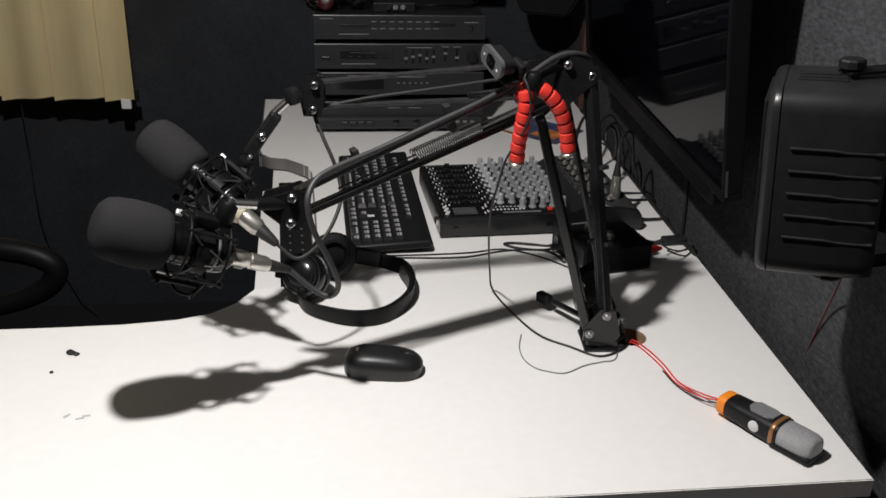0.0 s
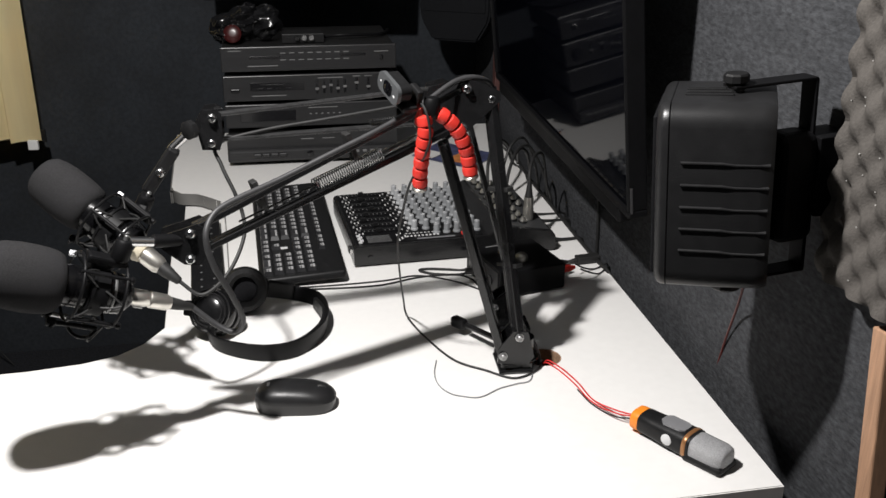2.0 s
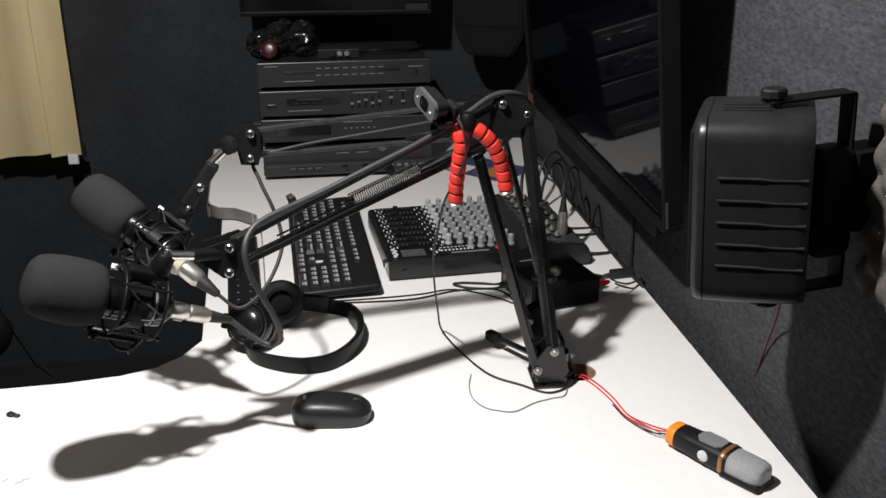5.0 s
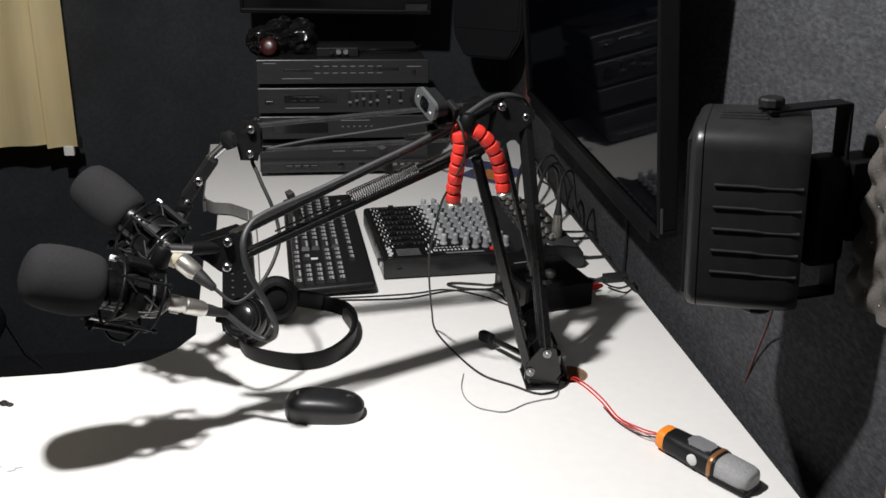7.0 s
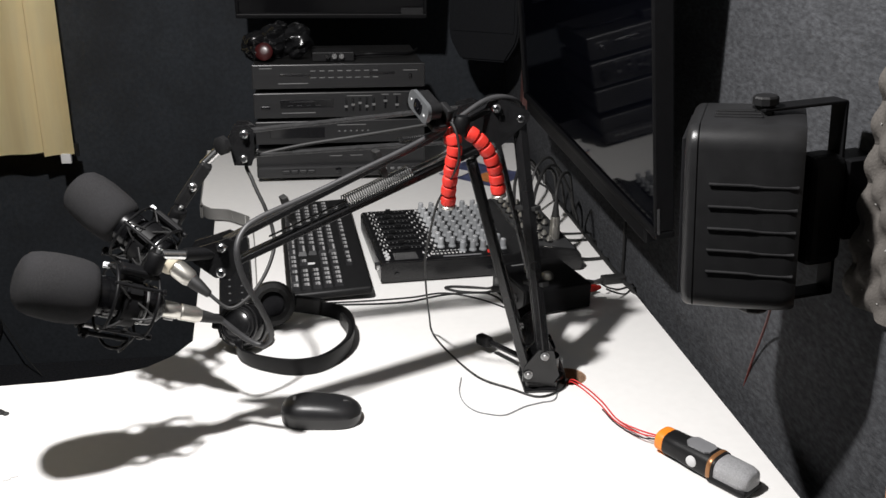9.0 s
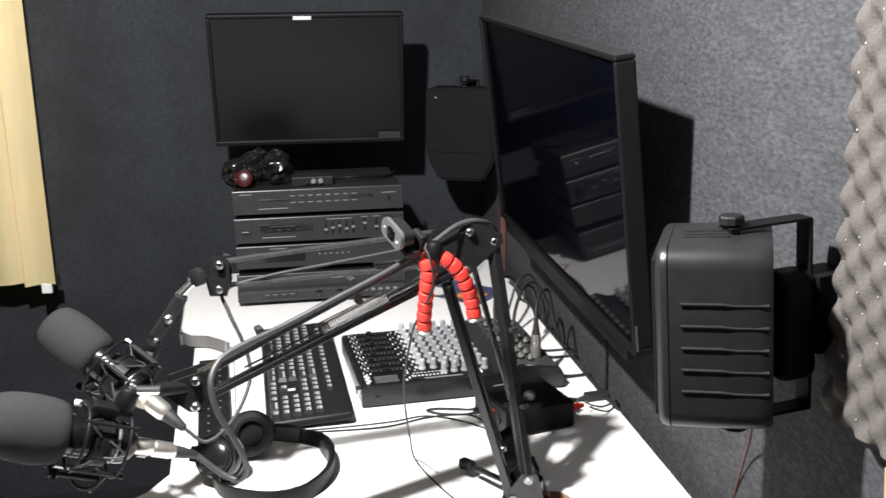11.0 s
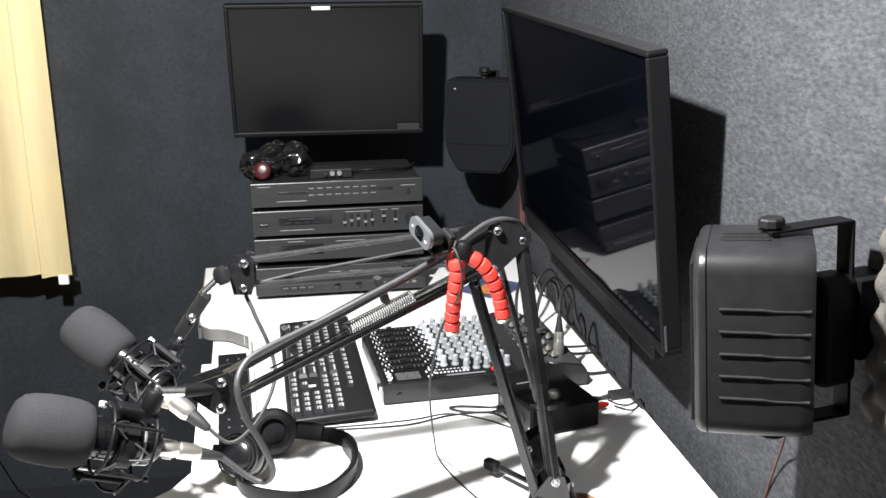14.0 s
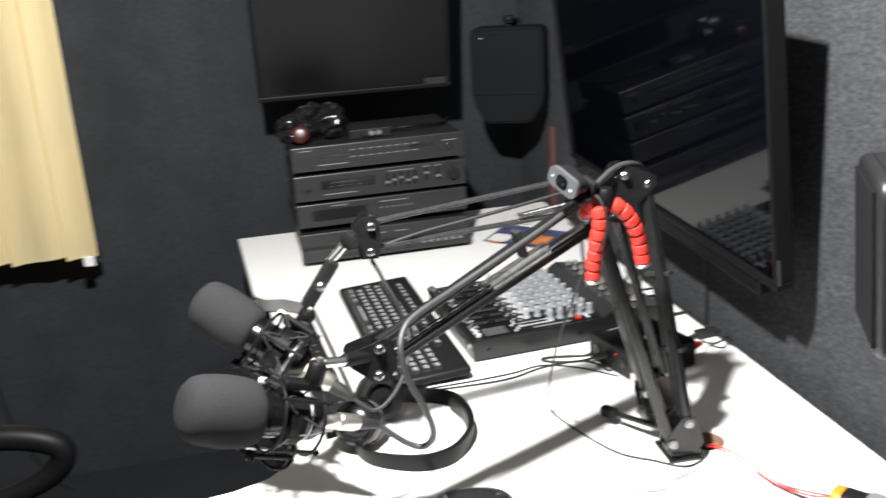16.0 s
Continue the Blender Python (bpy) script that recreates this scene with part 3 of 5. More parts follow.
    part("knob_washer", lathe([(0.009, 0), (0.009, 0.004)], 16, pose(0.076, 0, h)), black_metal, s)
    part("clamp_knob", lathe([(0.015, 0), (0.018, 0.003), (0.018, 0.010), (0.010, 0.012)], 10, pose(0.076, 0, -0.022)), black_plastic, s)
    return s


loudspeaker(pose(0.3825, 0.982, 1.0112, 0, -3.9, -24), "black plastic wall loudspeaker with ribbed side on a U-shaped bracket", h=0.205, d=0.118, bracket_back=0.100, turn=33, gap=0.045)


def corner_loudspeaker(m, label, h=0.25, w=0.196, d=0.085):
    """Its front faces -x; the lower corners are cut off aslant."""
    s = thing("loudspeaker", m, label, "loudspeaker", "wall loudspeakers")
    bm = slab([(-0.32 * w, 0.0), (0.32 * w, 0.0), (0.47 * w, 0.20 * h), (0.5 * w, 0.32 * h), (0.5 * w, 0.95 * h), (0.46 * w, h), (-0.46 * w, h), (-0.5 * w, 0.95 * h), (-0.5 * w, 0.32 * h), (-0.47 * w, 0.20 * h)], 0.0, d)
    bmesh.ops.bevel(bm, geom=bm.edges[:], offset=0.006, segments=3, affect="EDGES")
    bmesh.ops.transform(bm, matrix=Matrix(((0, 0, 1, 0), (1, 0, 0, 0), (0, 1, 0, 0), (0, 0, 0, 1))), verts=bm.verts)
    bmesh.ops.recalc_face_normals(bm, faces=bm.faces)
    part("cabinet", bm, shaded_cloth, s, smooth=True)
    part("grille", box((0.004, w * 0.86, h * 0.62), (-0.001, 0, h * 0.62), None, 0.001), shaded_cloth, s)
    # Bright spot painted as a glint on the dark front.
    part("glint_spot", box((0.002, 0.006, 0.002), (-0.003, 0.34 * w, 0.90 * h), pose(0, 0, 0), 0.0005), silver_mark, s, "tiny bright spot standing in for a glint")
    part("bracket", box((0.10, 0.026, 0.004), (0.075, 0, h + 0.012), None, 0.001), mic_black, s, "black steel wall bracket")
    part("bracket_plate", box((0.006, 0.040, h * 0.9), (0.122, 0, h * 0.5 + 0.026), None, 0.001), mic_black, s)
    part("clamp_knob", lathe([(0.009, 0), (0.014, 0.003), (0.014, 0.012), (0.012, 0.014)], 10, pose(0.045, 0, h + 0.014)), black_plastic, s)
    part("knob_washer", lathe([(0.009, 0), (0.009, 0.010)], 16, pose(0.045, 0, h)), black_metal, s)
    return s


corner_loudspeaker(pose(0.354, 2.552, 0.985, 0, 0, 65), "black wall loudspeaker with slanted lower corners in the shaded corner")


# ---- keyboard, mixer, mouse ----
def keyboard(m):
    """x across from the space-bar side to the function-key side, y along from the number pad, z up."""
    kb = thing("keyboard", m, "black full-size computer keyboard lying turned sideways on the desk", "keyboard")
    bm = box((0.150, 0.498, 0.016), (0.075, 0.249, 0.010), None, 0.006, 3)
    for v in bm.verts:
        v.co.z += v.co.x * 0.05
    part("housing", bm, black_plastic, kb, smooth=True)
    meshes = {}
    pitch, long_pitch = 0.019, 0.0209

    def key(x, y, ux=1.0, uy=1.0, h=0.007):
        if (ux, uy) not in meshes:
            bm = bmesh.new()
            sx, sy = ux * pitch - 0.003, uy * long_pitch - 0.003
            v = [bm.verts.new((a * sx / 2 * f, b * sy / 2 * f, z)) for z, f in ((0, 1.0), (h, 0.80)) for a, b in ((-1, -1), (1, -1), (1, 1), (-1, 1))]
            for k in range(4):
                bm.faces.new((v[k], v[(k + 1) % 4], v[4 + (k + 1) % 4], v[4 + k]))
            bm.faces.new(v[4:])
            me = bpy.data.meshes.new("key")
            bm.to_mesh(me)
            bm.free()
            me.materials.append(key_plastic)
            # Bars for the print, enlarged to stand for lit key edges as well.
            mark = bmesh.new()
            wide = uy * long_pitch * 0.64
            add_box(mark, (0.0036 * ux, wide, 0.0003), (0.0032 * ux, 0.0, h + 0.0001))
            if uy < 1.2:
                add_box(mark, (0.0042 * ux, 0.0034, 0.0003), (-0.0010 * ux, 0.0032, h + 0.0001))
                add_box(mark, (0.0026 * ux, 0.0040, 0.0003), (-0.0016 * ux, -0.0030, h + 0.0001))
            mm = bpy.data.meshes.new("key_legend")
            mark.to_mesh(mm)
            mark.free()
            mm.materials.append(legend)
            meshes[(ux, uy)] = me, mm
        me, mm = meshes[(ux, uy)]
        ob = new("key", me)
        ob.parent = kb
        ob.matrix_basis = pose(x, y, 0.0185 + x * 0.05)
        lg = new("key_legend", mm)
        lg.parent = ob

    rows_x = [0.016 + pitch * k for k in range(5)]
    fx = rows_x[-1] + pitch * 1.35
    # number pad
    y0 = 0.022
    for r, x in enumerate(rows_x):
        for c in range(4):
            if r == 0 and c == 2:
                continue
            key(x, y0 + long_pitch * c + (long_pitch / 2 if r == 0 and c == 1 else 0), 1.0, 2.0 if r == 0 and c == 1 else 1.0) if not (r == 0 and c == 3) else key(x, y0 + long_pitch * 3, 1.0, 1.0)
    # arrows and navigation block
    y1 = y0 + long_pitch * 4.35
    for c in range(3):
        key(rows_x[0], y1 + long_pitch * c)
        key(rows_x[3], y1 + long_pitch * c)
        key(rows_x[4], y1 + long_pitch * c)
        key(fx, y1 + long_pitch * c, 0.8)
    key(rows_x[1], y1 + long_pitch)
    # main block
    y2 = y1 + long_pitch * 3.35
    for r, x in enumerate(rows_x):
        if r == 0:
            for c, u in ((0, 1.5), (1.4, 1.25), (2.6, 1.25)):
                key(x, y2 + long_pitch * c, 1.0, u)
            key(x, y2 + long_pitch * 6.3, 1.0, 6.0)
            for c, u in ((10.0, 1.25), (11.3, 1.25), (12.6, 1.5)):
                key(x, y2 + long_pitch * c, 1.0, u)
            continue
        wide = (0, 2.25, 2.0, 1.5, 2.0)[r]
        key(x, y2 + long_pitch * (wide - 1) / 2, 1.0, wide)
        c = wide - 0.5 + 0.5
        while c < 13.2:
            key(x, y2 + long_pitch * (c - 0.0))
            c += 1
    for k in range(12):
        key(fx, y2 + long_pitch * (0.1 + k * 1.0 + 0.35 * (k // 4)), 0.8)
    part("maker_mark", box((0.018, 0.010, 0.0006), (0.052, y1 + long_pitch * 1.0, 0.0205), None, 0.0002), white_mark, kb, "small white emblem")
    return kb


keyboard(pose(-0.117, 1.529, DESK + 0.001, 0, 0, 5.1))


def mixer(m):
    """x from the fader side to the socket side, y along the channels, z up."""
    flat_w, w, d, low, high = 0.252, 0.388, 0.287, 0.042, 0.058
    mx = thing("mixing_console", m, "black audio mixing console with grey knobs and raised socket panel", "mixer")
    side = [(0.0, 0.0035), (w - 0.004, 0.0035), (w, 0.008), (w - 0.003, 0.032), (w - 0.010, 0.042), (flat_w + 0.026, high), (flat_w, low), (0.004, low), (0.0, low - 0.004)]
    bm = slab(side, 0.0, d)
    bmesh.ops.bevel(bm, geom=bm.edges[:], offset=0.0014, segments=2, affect="EDGES")
    bmesh.ops.transform(bm, matrix=Matrix(((1, 0, 0, 0), (0, 0, 1, 0), (0, 1, 0, 0), (0, 0, 0, 1))), verts=bm.verts)
    bmesh.ops.recalc_face_normals(bm, faces=bm.faces)
    part("chassis", bm, black_metal, mx)
    part("control_panel", box((flat_w - 0.014, d - 0.016, 0.0016), (flat_w / 2 - 0.001, d / 2, low + 0.0004), None, 0.0005), mic_black, mx, "black printed control panel")
    fall = (high - 0.042) / (w - 0.010 - flat_w - 0.026)   # the socket panel slopes down to the far side
    rise = lambda x: high - fall * (x - flat_w - 0.026)
    part("socket_panel", box((w - flat_w - 0.042, d - 0.016, 0.0016), (0, 0, 0.0004), pose((flat_w + w + 0.016) / 2, d / 2, rise((flat_w + w + 0.016) / 2), 0, math.degrees(math.atan(fall)), 0), 0.0005), panel_grey, mx, "dark grey socket panel")
    meshes = {}

    def piece(name, x, y, z, key, maker, mat, turn=0.0):
        if (name, key) not in meshes:
            bm = maker()
            me = bpy.data.meshes.new(name)
            bm.to_mesh(me)
            bm.free()
            me.materials.append(mat)
            meshes[(name, key)] = me
        ob = new(name, meshes[(name, key)])
        ob.parent = mx
        ob.matrix_basis = pose(x, y, z, 0, 0, turn)
        return ob

    knob = lambda: lathe([(0.0074, 0), (0.0072, 0.003), (0.0058, 0.0042), (0.0054, 0.0180), (0.0045, 0.0192)], 12)
    pointer = lambda: box((0.0013, 0.0052, 0.0006), (0, 0.0026, 0.0194))
    cap = lambda: box((0.010, 0.006, 0.008), (0, 0, 0.005), None, 0.001)
    bar_of = lambda sx, sy, sz=0.0006: (lambda: box((sx, sy, sz), (0, 0, sz / 2)))
    small = lambda: lathe([(0.0017, 0), (0.0017, 0.003), (0.0011, 0.0036)], 8)
    nut = lambda: lathe([(0.0062, 0), (0.0062, 0.004), (0.0046, 0.0048), (0.0032, 0.0090), (0.0024, 0.0092)], 10)
    jack = lambda: lathe([(0.0082, 0), (0.0082, 0.004), (0.0045, 0.0046), (0.0045, 0.003)], 14)
    top = low + 0.0013
    for c in range(8):
        y = 0.060 + 0.0295 * c
        piece("fader_slot", 0.060, y, top, "slot", bar_of(0.066, 0.0024), hifi_dark)
        piece("fader", 0.034 + 0.030 * random.random(), y, top, "cap", cap, black_plastic)
        for k in range(8):
            piece("scale_mark", 0.030 + 0.0080 * k, y + 0.0085, top, "tick", bar_of(0.0012, 0.0060), hifi_mark)
        piece("button", 0.013, y, top, "small", small, legend)
        piece("button", 0.021, y + 0.011, top, "dash", bar_of(0.004, 0.004, 0.002), hifi_mark)
        piece("channel_line", 0.128, y + 0.0155, top, "line", bar_of(0.226, 0.0009), panel_grey)
        piece("printed_mark", 0.101, y + 0.004, top, "mark", bar_of(0.0030, 0.0070), legend)
        piece("printed_mark", 0.109, y - 0.006, top, "mark", None, legend)
        piece("printed_mark", 0.0185, y - 0.006, top, "tick_pair", bar_of(0.0022, 0.0075), white_mark)
        piece("printed_mark", 0.0255, y - 0.003, top, "tick_pair", None, white_mark)
        piece("printed_mark", 0.094, y - 0.004, top, "tick_pair", None, white_mark)
        piece("button", 0.1135, y + 0.005, top, "lit", bar_of(0.0046, 0.0050, 0.003), white_mark)
        for k in range(6):
            x = 0.124 + 0.0222 * k
            kn = piece("knob", x, y, top, "knob" if k else "pale", knob, knob_grey if k else knob_pale, random.uniform(0, 360))
            pt = piece("pointer_line", x, y, 0, "pointer", pointer, white_mark)
            pt.matrix_basis = Matrix()
            pt.parent = kn
            piece("printed_mark", x + 0.004, y + 0.0125, top, "fine", bar_of(0.006, 0.0020), hifi_mark)
    # master section along the near edge
    for k in range(5):
        kn = piece("knob", 0.161 + 0.0195 * k, 0.034, top, "knob", knob, knob_grey, random.uniform(0, 360))
        pt = piece("pointer_line", 0, 0, 0, "pointer", pointer, white_mark)
        pt.matrix_basis = Matrix()
        pt.parent = kn
    for k in range(7):
        piece("graph_line", 0.050, 0.012 + 0.0048 * k, top, "graph", bar_of(0.044, 0.0011), hifi_mark)
    for k in range(5):
        piece("button", 0.014 + 0.0035 * (k % 2), 0.012 + 0.008 * k, top, "flag", bar_of(0.0060, 0.0042, 0.003), white_mark)
        piece("printed_mark", 0.086 + 0.007 * (k % 3), 0.013 + 0.008 * k, top, "stroke", bar_of(0.0030, 0.0090), white_mark)
    for k in range(9):
        piece("meter_lamp", 0.104 + 0.0072 * k, 0.026, top, "lamp", bar_of(0.0034, 0.0050, 0.001), meter_green if k % 3 else white_mark)
        piece("printed_mark", 0.104 + 0.0072 * k, 0.040, top, "fine2", bar_of(0.0040, 0.0022), white_mark)
    piece("lettering_bar", 0.155, 0.0115, top, "strip", bar_of(0.072, 0.0040, 0.0010), grey_plate)
    piece("red_button", 0.209, 0.0170, top, "red", lambda: box((0.009, 0.008, 0.005), (0, 0, 0.0025), None, 0.001), red_rubber)
    piece("printed_mark", 0.228, 0.030, top, "strip2", bar_of(0.0045, 0.034), white_mark)
    # raised socket panel
    for c in range(8):
        y = 0.032 + 0.0315 * c
        for k, x in enumerate((0.294, 0.311, 0.329, 0.352)):
            if c < 3 and k == 3:
                continue
            piece("jack_socket", x, y + 0.006 * (k % 2), rise(x) + 0.0012, "jack", jack, black_metal)
            piece("socket_nut", x, y + 0.006 * (k % 2), rise(x) + 0.0042, "nut", nut, nickel)
        piece("lettering_bar", 0.309, y + 0.016, rise(0.309) + 0.0012, "bar", bar_of(0.016, 0.0028), legend)
    for x in (0.030, 0.205):
        part("side_screw", lathe([(0.0052, 0), (0.0052, 0.0015), (0.0036, 0.0022)], 12, pose(x, 0.0006, 0.019, 90)), hifi_dark, mx)
    part("corner_bracket", box((0.010, 0.016, 0.012), (-0.003, 0.018, 0.030), None, 0.002), chrome, mx, "small bright metal corner tab")
    return mx


mixer(pose(0.048, 1.608, DESK, 0, 0, 6.6))


def mouse(m):
    ms = thing("computer_mouse", m, "black wireless computer mouse on the white desk", "mouse")

    def rings(levels):
        bm = bmesh.new()
        loops = []
        for z, f, lean in levels:
            loop = []
            for k in range(40):
                a = 2 * math.pi * k / 40
                c, s = math.cos(a), math.sin(a)
                x = math.copysign(abs(c) ** 0.84, c) * 0.055 * f
                y = math.copysign(abs(s) ** 0.82, s) * (0.0315 - 0.0025 * math.cos(2.6 * x / 0.056)) * f
                loop.append(bm.verts.new((x, y, z + lean * x)))
            loops.append(loop)
        for a, b in zip(loops, loops[1:]):
            for k in range(40):
                bm.faces.new((a[k], a[(k + 1) % 40], b[(k + 1) % 40], b[k]))
        bm.faces.new(loops[0][::-1])
        bm.faces.new(loops[-1])
        return bm

    part("skirt", rings([(0.0, 0.95, 0), (0.003, 0.985, 0), (0.016, 1.0, -0.02)]), mouse_side, ms, "dull black side band", True)
    part("shell", rings([(0.0150, 0.99, -0.02), (0.0165, 1.005, -0.025), (0.0215, 0.965, -0.045), (0.0268, 0.87, -0.055), (0.0308, 0.72, -0.06), (0.0336, 0.50, -0.06), (0.0346, 0.22, -0.06)]), satin_plastic, ms, smooth=True)
    part("wheel", lathe([(0.008, -0.003), (0.009, -0.002), (0.009, 0.002), (0.008, 0.003)], 20, pose(0.034, 0, 0.0232, 90)), rubber, ms, smooth=True)
    part("maker_mark", box((0.004, 0.010, 0.0006), (-0.036, 0, 0.0340), pose(0, 0, 0), 0.0002), hifi_mark, ms)
    return ms


mouse(pose(-0.049, 1.148, DESK, 0, 0, -4))


# ---- microphones, their shock mounts and boom arms ----
def microphone(tip, tail, label, girth=0.955):
    """A condenser microphone from the tip of its windscreen towards its connector."""
    m = frame_of(tip, tail)
    mic = thing("microphone", m, label, "microphone", "boom microphones")
    prof = [(0.006, 0.008), (0.018, 0.0092), (0.028, 0.013), (0.035, 0.020), (0.0385, 0.031), (0.0405, 0.048), (0.0408, 0.065), (0.040, 0.080), (0.0382, 0.091), (0.035, 0.098), (0.030, 0.1015), (0.024, 0.103)]
    bm = lathe([(r * girth, 0.010 + (h - 0.008) * 0.94) for r, h in prof], 40)
    for v in bm.verts:
        v.co += v.co.normalized() * 0.0016 * noise.noise(v.co * 38)
    part("windscreen", bm, foam_wind, mic, "dark grey foam windscreen", True)
    part("body", lathe([(0.0235, 0.090), (0.0245, 0.094), (0.0245, 0.152), (0.0235, 0.154), (0.0245, 0.156), (0.0240, 0.166), (0.019, 0.174), (0.0125, 0.180)], 32), mic_gloss, mic, smooth=True)
    part("trim_ring", lathe([(0.0247, 0.153), (0.0252, 0.1535), (0.0252, 0.1555), (0.0247, 0.156)], 32), steel, mic, "thin bright ring", True)
    return mic


def shock_mount(tip, tail, stub, label):
    """A cage of two wire rings that holds the body in elastic cords, with a lever frame under it."""
    m = frame_of(tip, tail)
    inv = m.inverted()
    sm = thing("shock_mount", m, label, "shock mount", "microphone shock mounts")
    under = inv.to_3x3() @ Vector((0, 0, -1))
    turn = math.atan2(under.y, under.x)

    def at(a, r, h):
        return Vector((r * math.cos(turn + a), r * math.sin(turn + a), h))

    part("collar", ring(0.0246, 0.0300, -0.010, 0.010, pose(0, 0, 0.136), 32), mic_black, sm, "glossy black clamp collar", True)
    part("collar_lip", ring(0.0300, 0.0316, -0.0015, 0.0015, pose(0, 0, 0.128), 32), mic_black, sm, smooth=True)
    for h in (0.112, 0.161):
        part("outer_ring", tube([at(2 * math.pi * k / 28, 0.0405, h) for k in range(29)], 0.0019, 8, 1), mic_black, sm, smooth=True)
    posts = [2 * math.pi * (k + 0.5) / 4 for k in range(4)]
    for a in posts:
        part("spacer_rod", rod(at(a, 0.0405, 0.108), at(a, 0.0405, 0.166), 0.0024, 10), mic_black, sm, smooth=True)
        part("rod_cap", rod(at(a, 0.0405, 0.164), at(a, 0.0405, 0.169), 0.0040, 10), mic_black, sm, smooth=True)
    for k in range(8):
        a, b = 2 * math.pi * k / 8, 2 * math.pi * (k + 0.5) / 8
        h0, h1 = (0.112, 0.131) if k % 2 else (0.161, 0.141)
        for e in (a - 0.34, a + 0.34):
            part("elastic_cord", tube([at(a, 0.0410, h0), at((a + e) / 2, 0.0368, (h0 + h1) / 2), at(e, 0.0310, h1)], 0.0012, 6, 4), rubber, sm, smooth=True)
    part("clip", box((0.007, 0.005, 0.0085), (0, 0, 0), Matrix.Translation(at(2.35, 0.0415, 0.110)) @ pose(0, 0, 0, 0, 0, math.degrees(turn + 2.35)), 0.001), silver_mark, sm, "small bright metal clip")
    # lever frame along the underside
    for k, mat in ((-1, mic_black), (1, steel)):
        part("tension_rod", rod(at(0.30 * k, 0.0445, 0.094), at(0.26 * k, 0.0445, 0.150), 0.0030, 12), mat, sm, "slim metal tension rod", True)
        part("rod_nut", rod(at(0.30 * k, 0.0445, 0.092), at(0.30 * k, 0.0445, 0.102), 0.0052, 8), mic_black, sm, smooth=True)
    part("cross_lever", bar(at(-0.45, 0.0500, 0.097), at(0.45, 0.0500, 0.097), 0.0050, 0.0040, 0.001), mic_black, sm)
    part("lever_hoop", tube([at(-0.30, 0.0450, 0.150), at(-0.22, 0.0560, 0.143), at(0.0, 0.0600, 0.132), at(0.22, 0.0560, 0.124), at(0.34, 0.0455, 0.118)], 0.0022, 8, 6), mic_black, sm, "bent black wire lever", True)
    part("cord_hook", tube([at(0.10, 0.0420, 0.161), at(0.16, 0.0540, 0.158), at(0.34, 0.0600, 0.152), at(0.40, 0.0560, 0.143), at(0.22, 0.0500, 0.146)], 0.0010, 6, 6), mic_black, sm, smooth=True)
    part("cord_loop", tube([at(-0.10, 0.0420, 0.150), at(-0.05, 0.0600, 0.146), at(0.12, 0.0680, 0.152), at(0.24, 0.0620, 0.160), at(0.12, 0.0460, 0.162)], 0.0009, 6, 6), rubber, sm, "thin loose wire loop", True)
    part("cord_loop", tube([at(0.9, 0.0415, 0.161), at(1.0, 0.0490, 0.172), at(0.8, 0.0470, 0.180), at(0.6, 0.0410, 0.170)], 0.0011, 6, 6), rubber, sm, smooth=True)
    s = inv @ Vector(stub)
    out = Vector((s.x, s.y, 0)).normalized() * 0.041
    out.z = 0.146
    part("swivel_fork", box((0.010, 0.018, 0.046), (0, 0, 0), Matrix.Translation((out.x, out.y, 0.138)) @ pose(0, 0, 0, 0, 0, math.degrees(math.atan2(out.y, out.x))), 0.003), mic_black, sm)
    part("swivel", bar(out, s, 0.015, 0.013, 0.003), mic_black, sm)
    mid = out.lerp(s, 0.55)
    part("swivel_knob", lathe([(0.009, -0.013), (0.011, -0.010), (0.011, 0.010), (0.009, 0.013)], 10, Matrix.Translation(mid) @ pose(0, 0, 0, 90)), mic_black, sm, smooth=True)
    part("swivel_screw", rod(mid + Vector((0.0, 0.012, 0)), mid + Vector((0.0, 0.019, 0)), 0.0030, 10), steel, sm, smooth=True)
    return sm


def on_axis(c, d, s):
    return Vector(c) + Vector(d).normalized() * s


MIC_A, DIR_A = (-0.338, 1.024, 1.012), (0.133, 0.058, -0.064)
MIC_B, DIR_B = (-0.336, 1.241, 1.036), (0.124, -0.060, -0.088)
STUB_A, STUB_B = (-0.224, 1.063, 1.033), (-0.236, 1.256, 1.026)
for c, d, stub, words in ((MIC_A, DIR_A, STUB_A, "front"), (MIC_B, DIR_B, STUB_B, "rear")):
    tip, tail = on_axis(c, d, -0.054), on_axis(c, d, 0.2)
    microphone(tip, tail, "black condenser microphone with dark grey foam windscreen" + (" and bright trim ring" if words == "front" else " behind its twin"), 0.955 if words == "front" else 0.86)
    shock_mount(tip, tail, stub, "black elastic-cord shock mount round a condenser microphone")


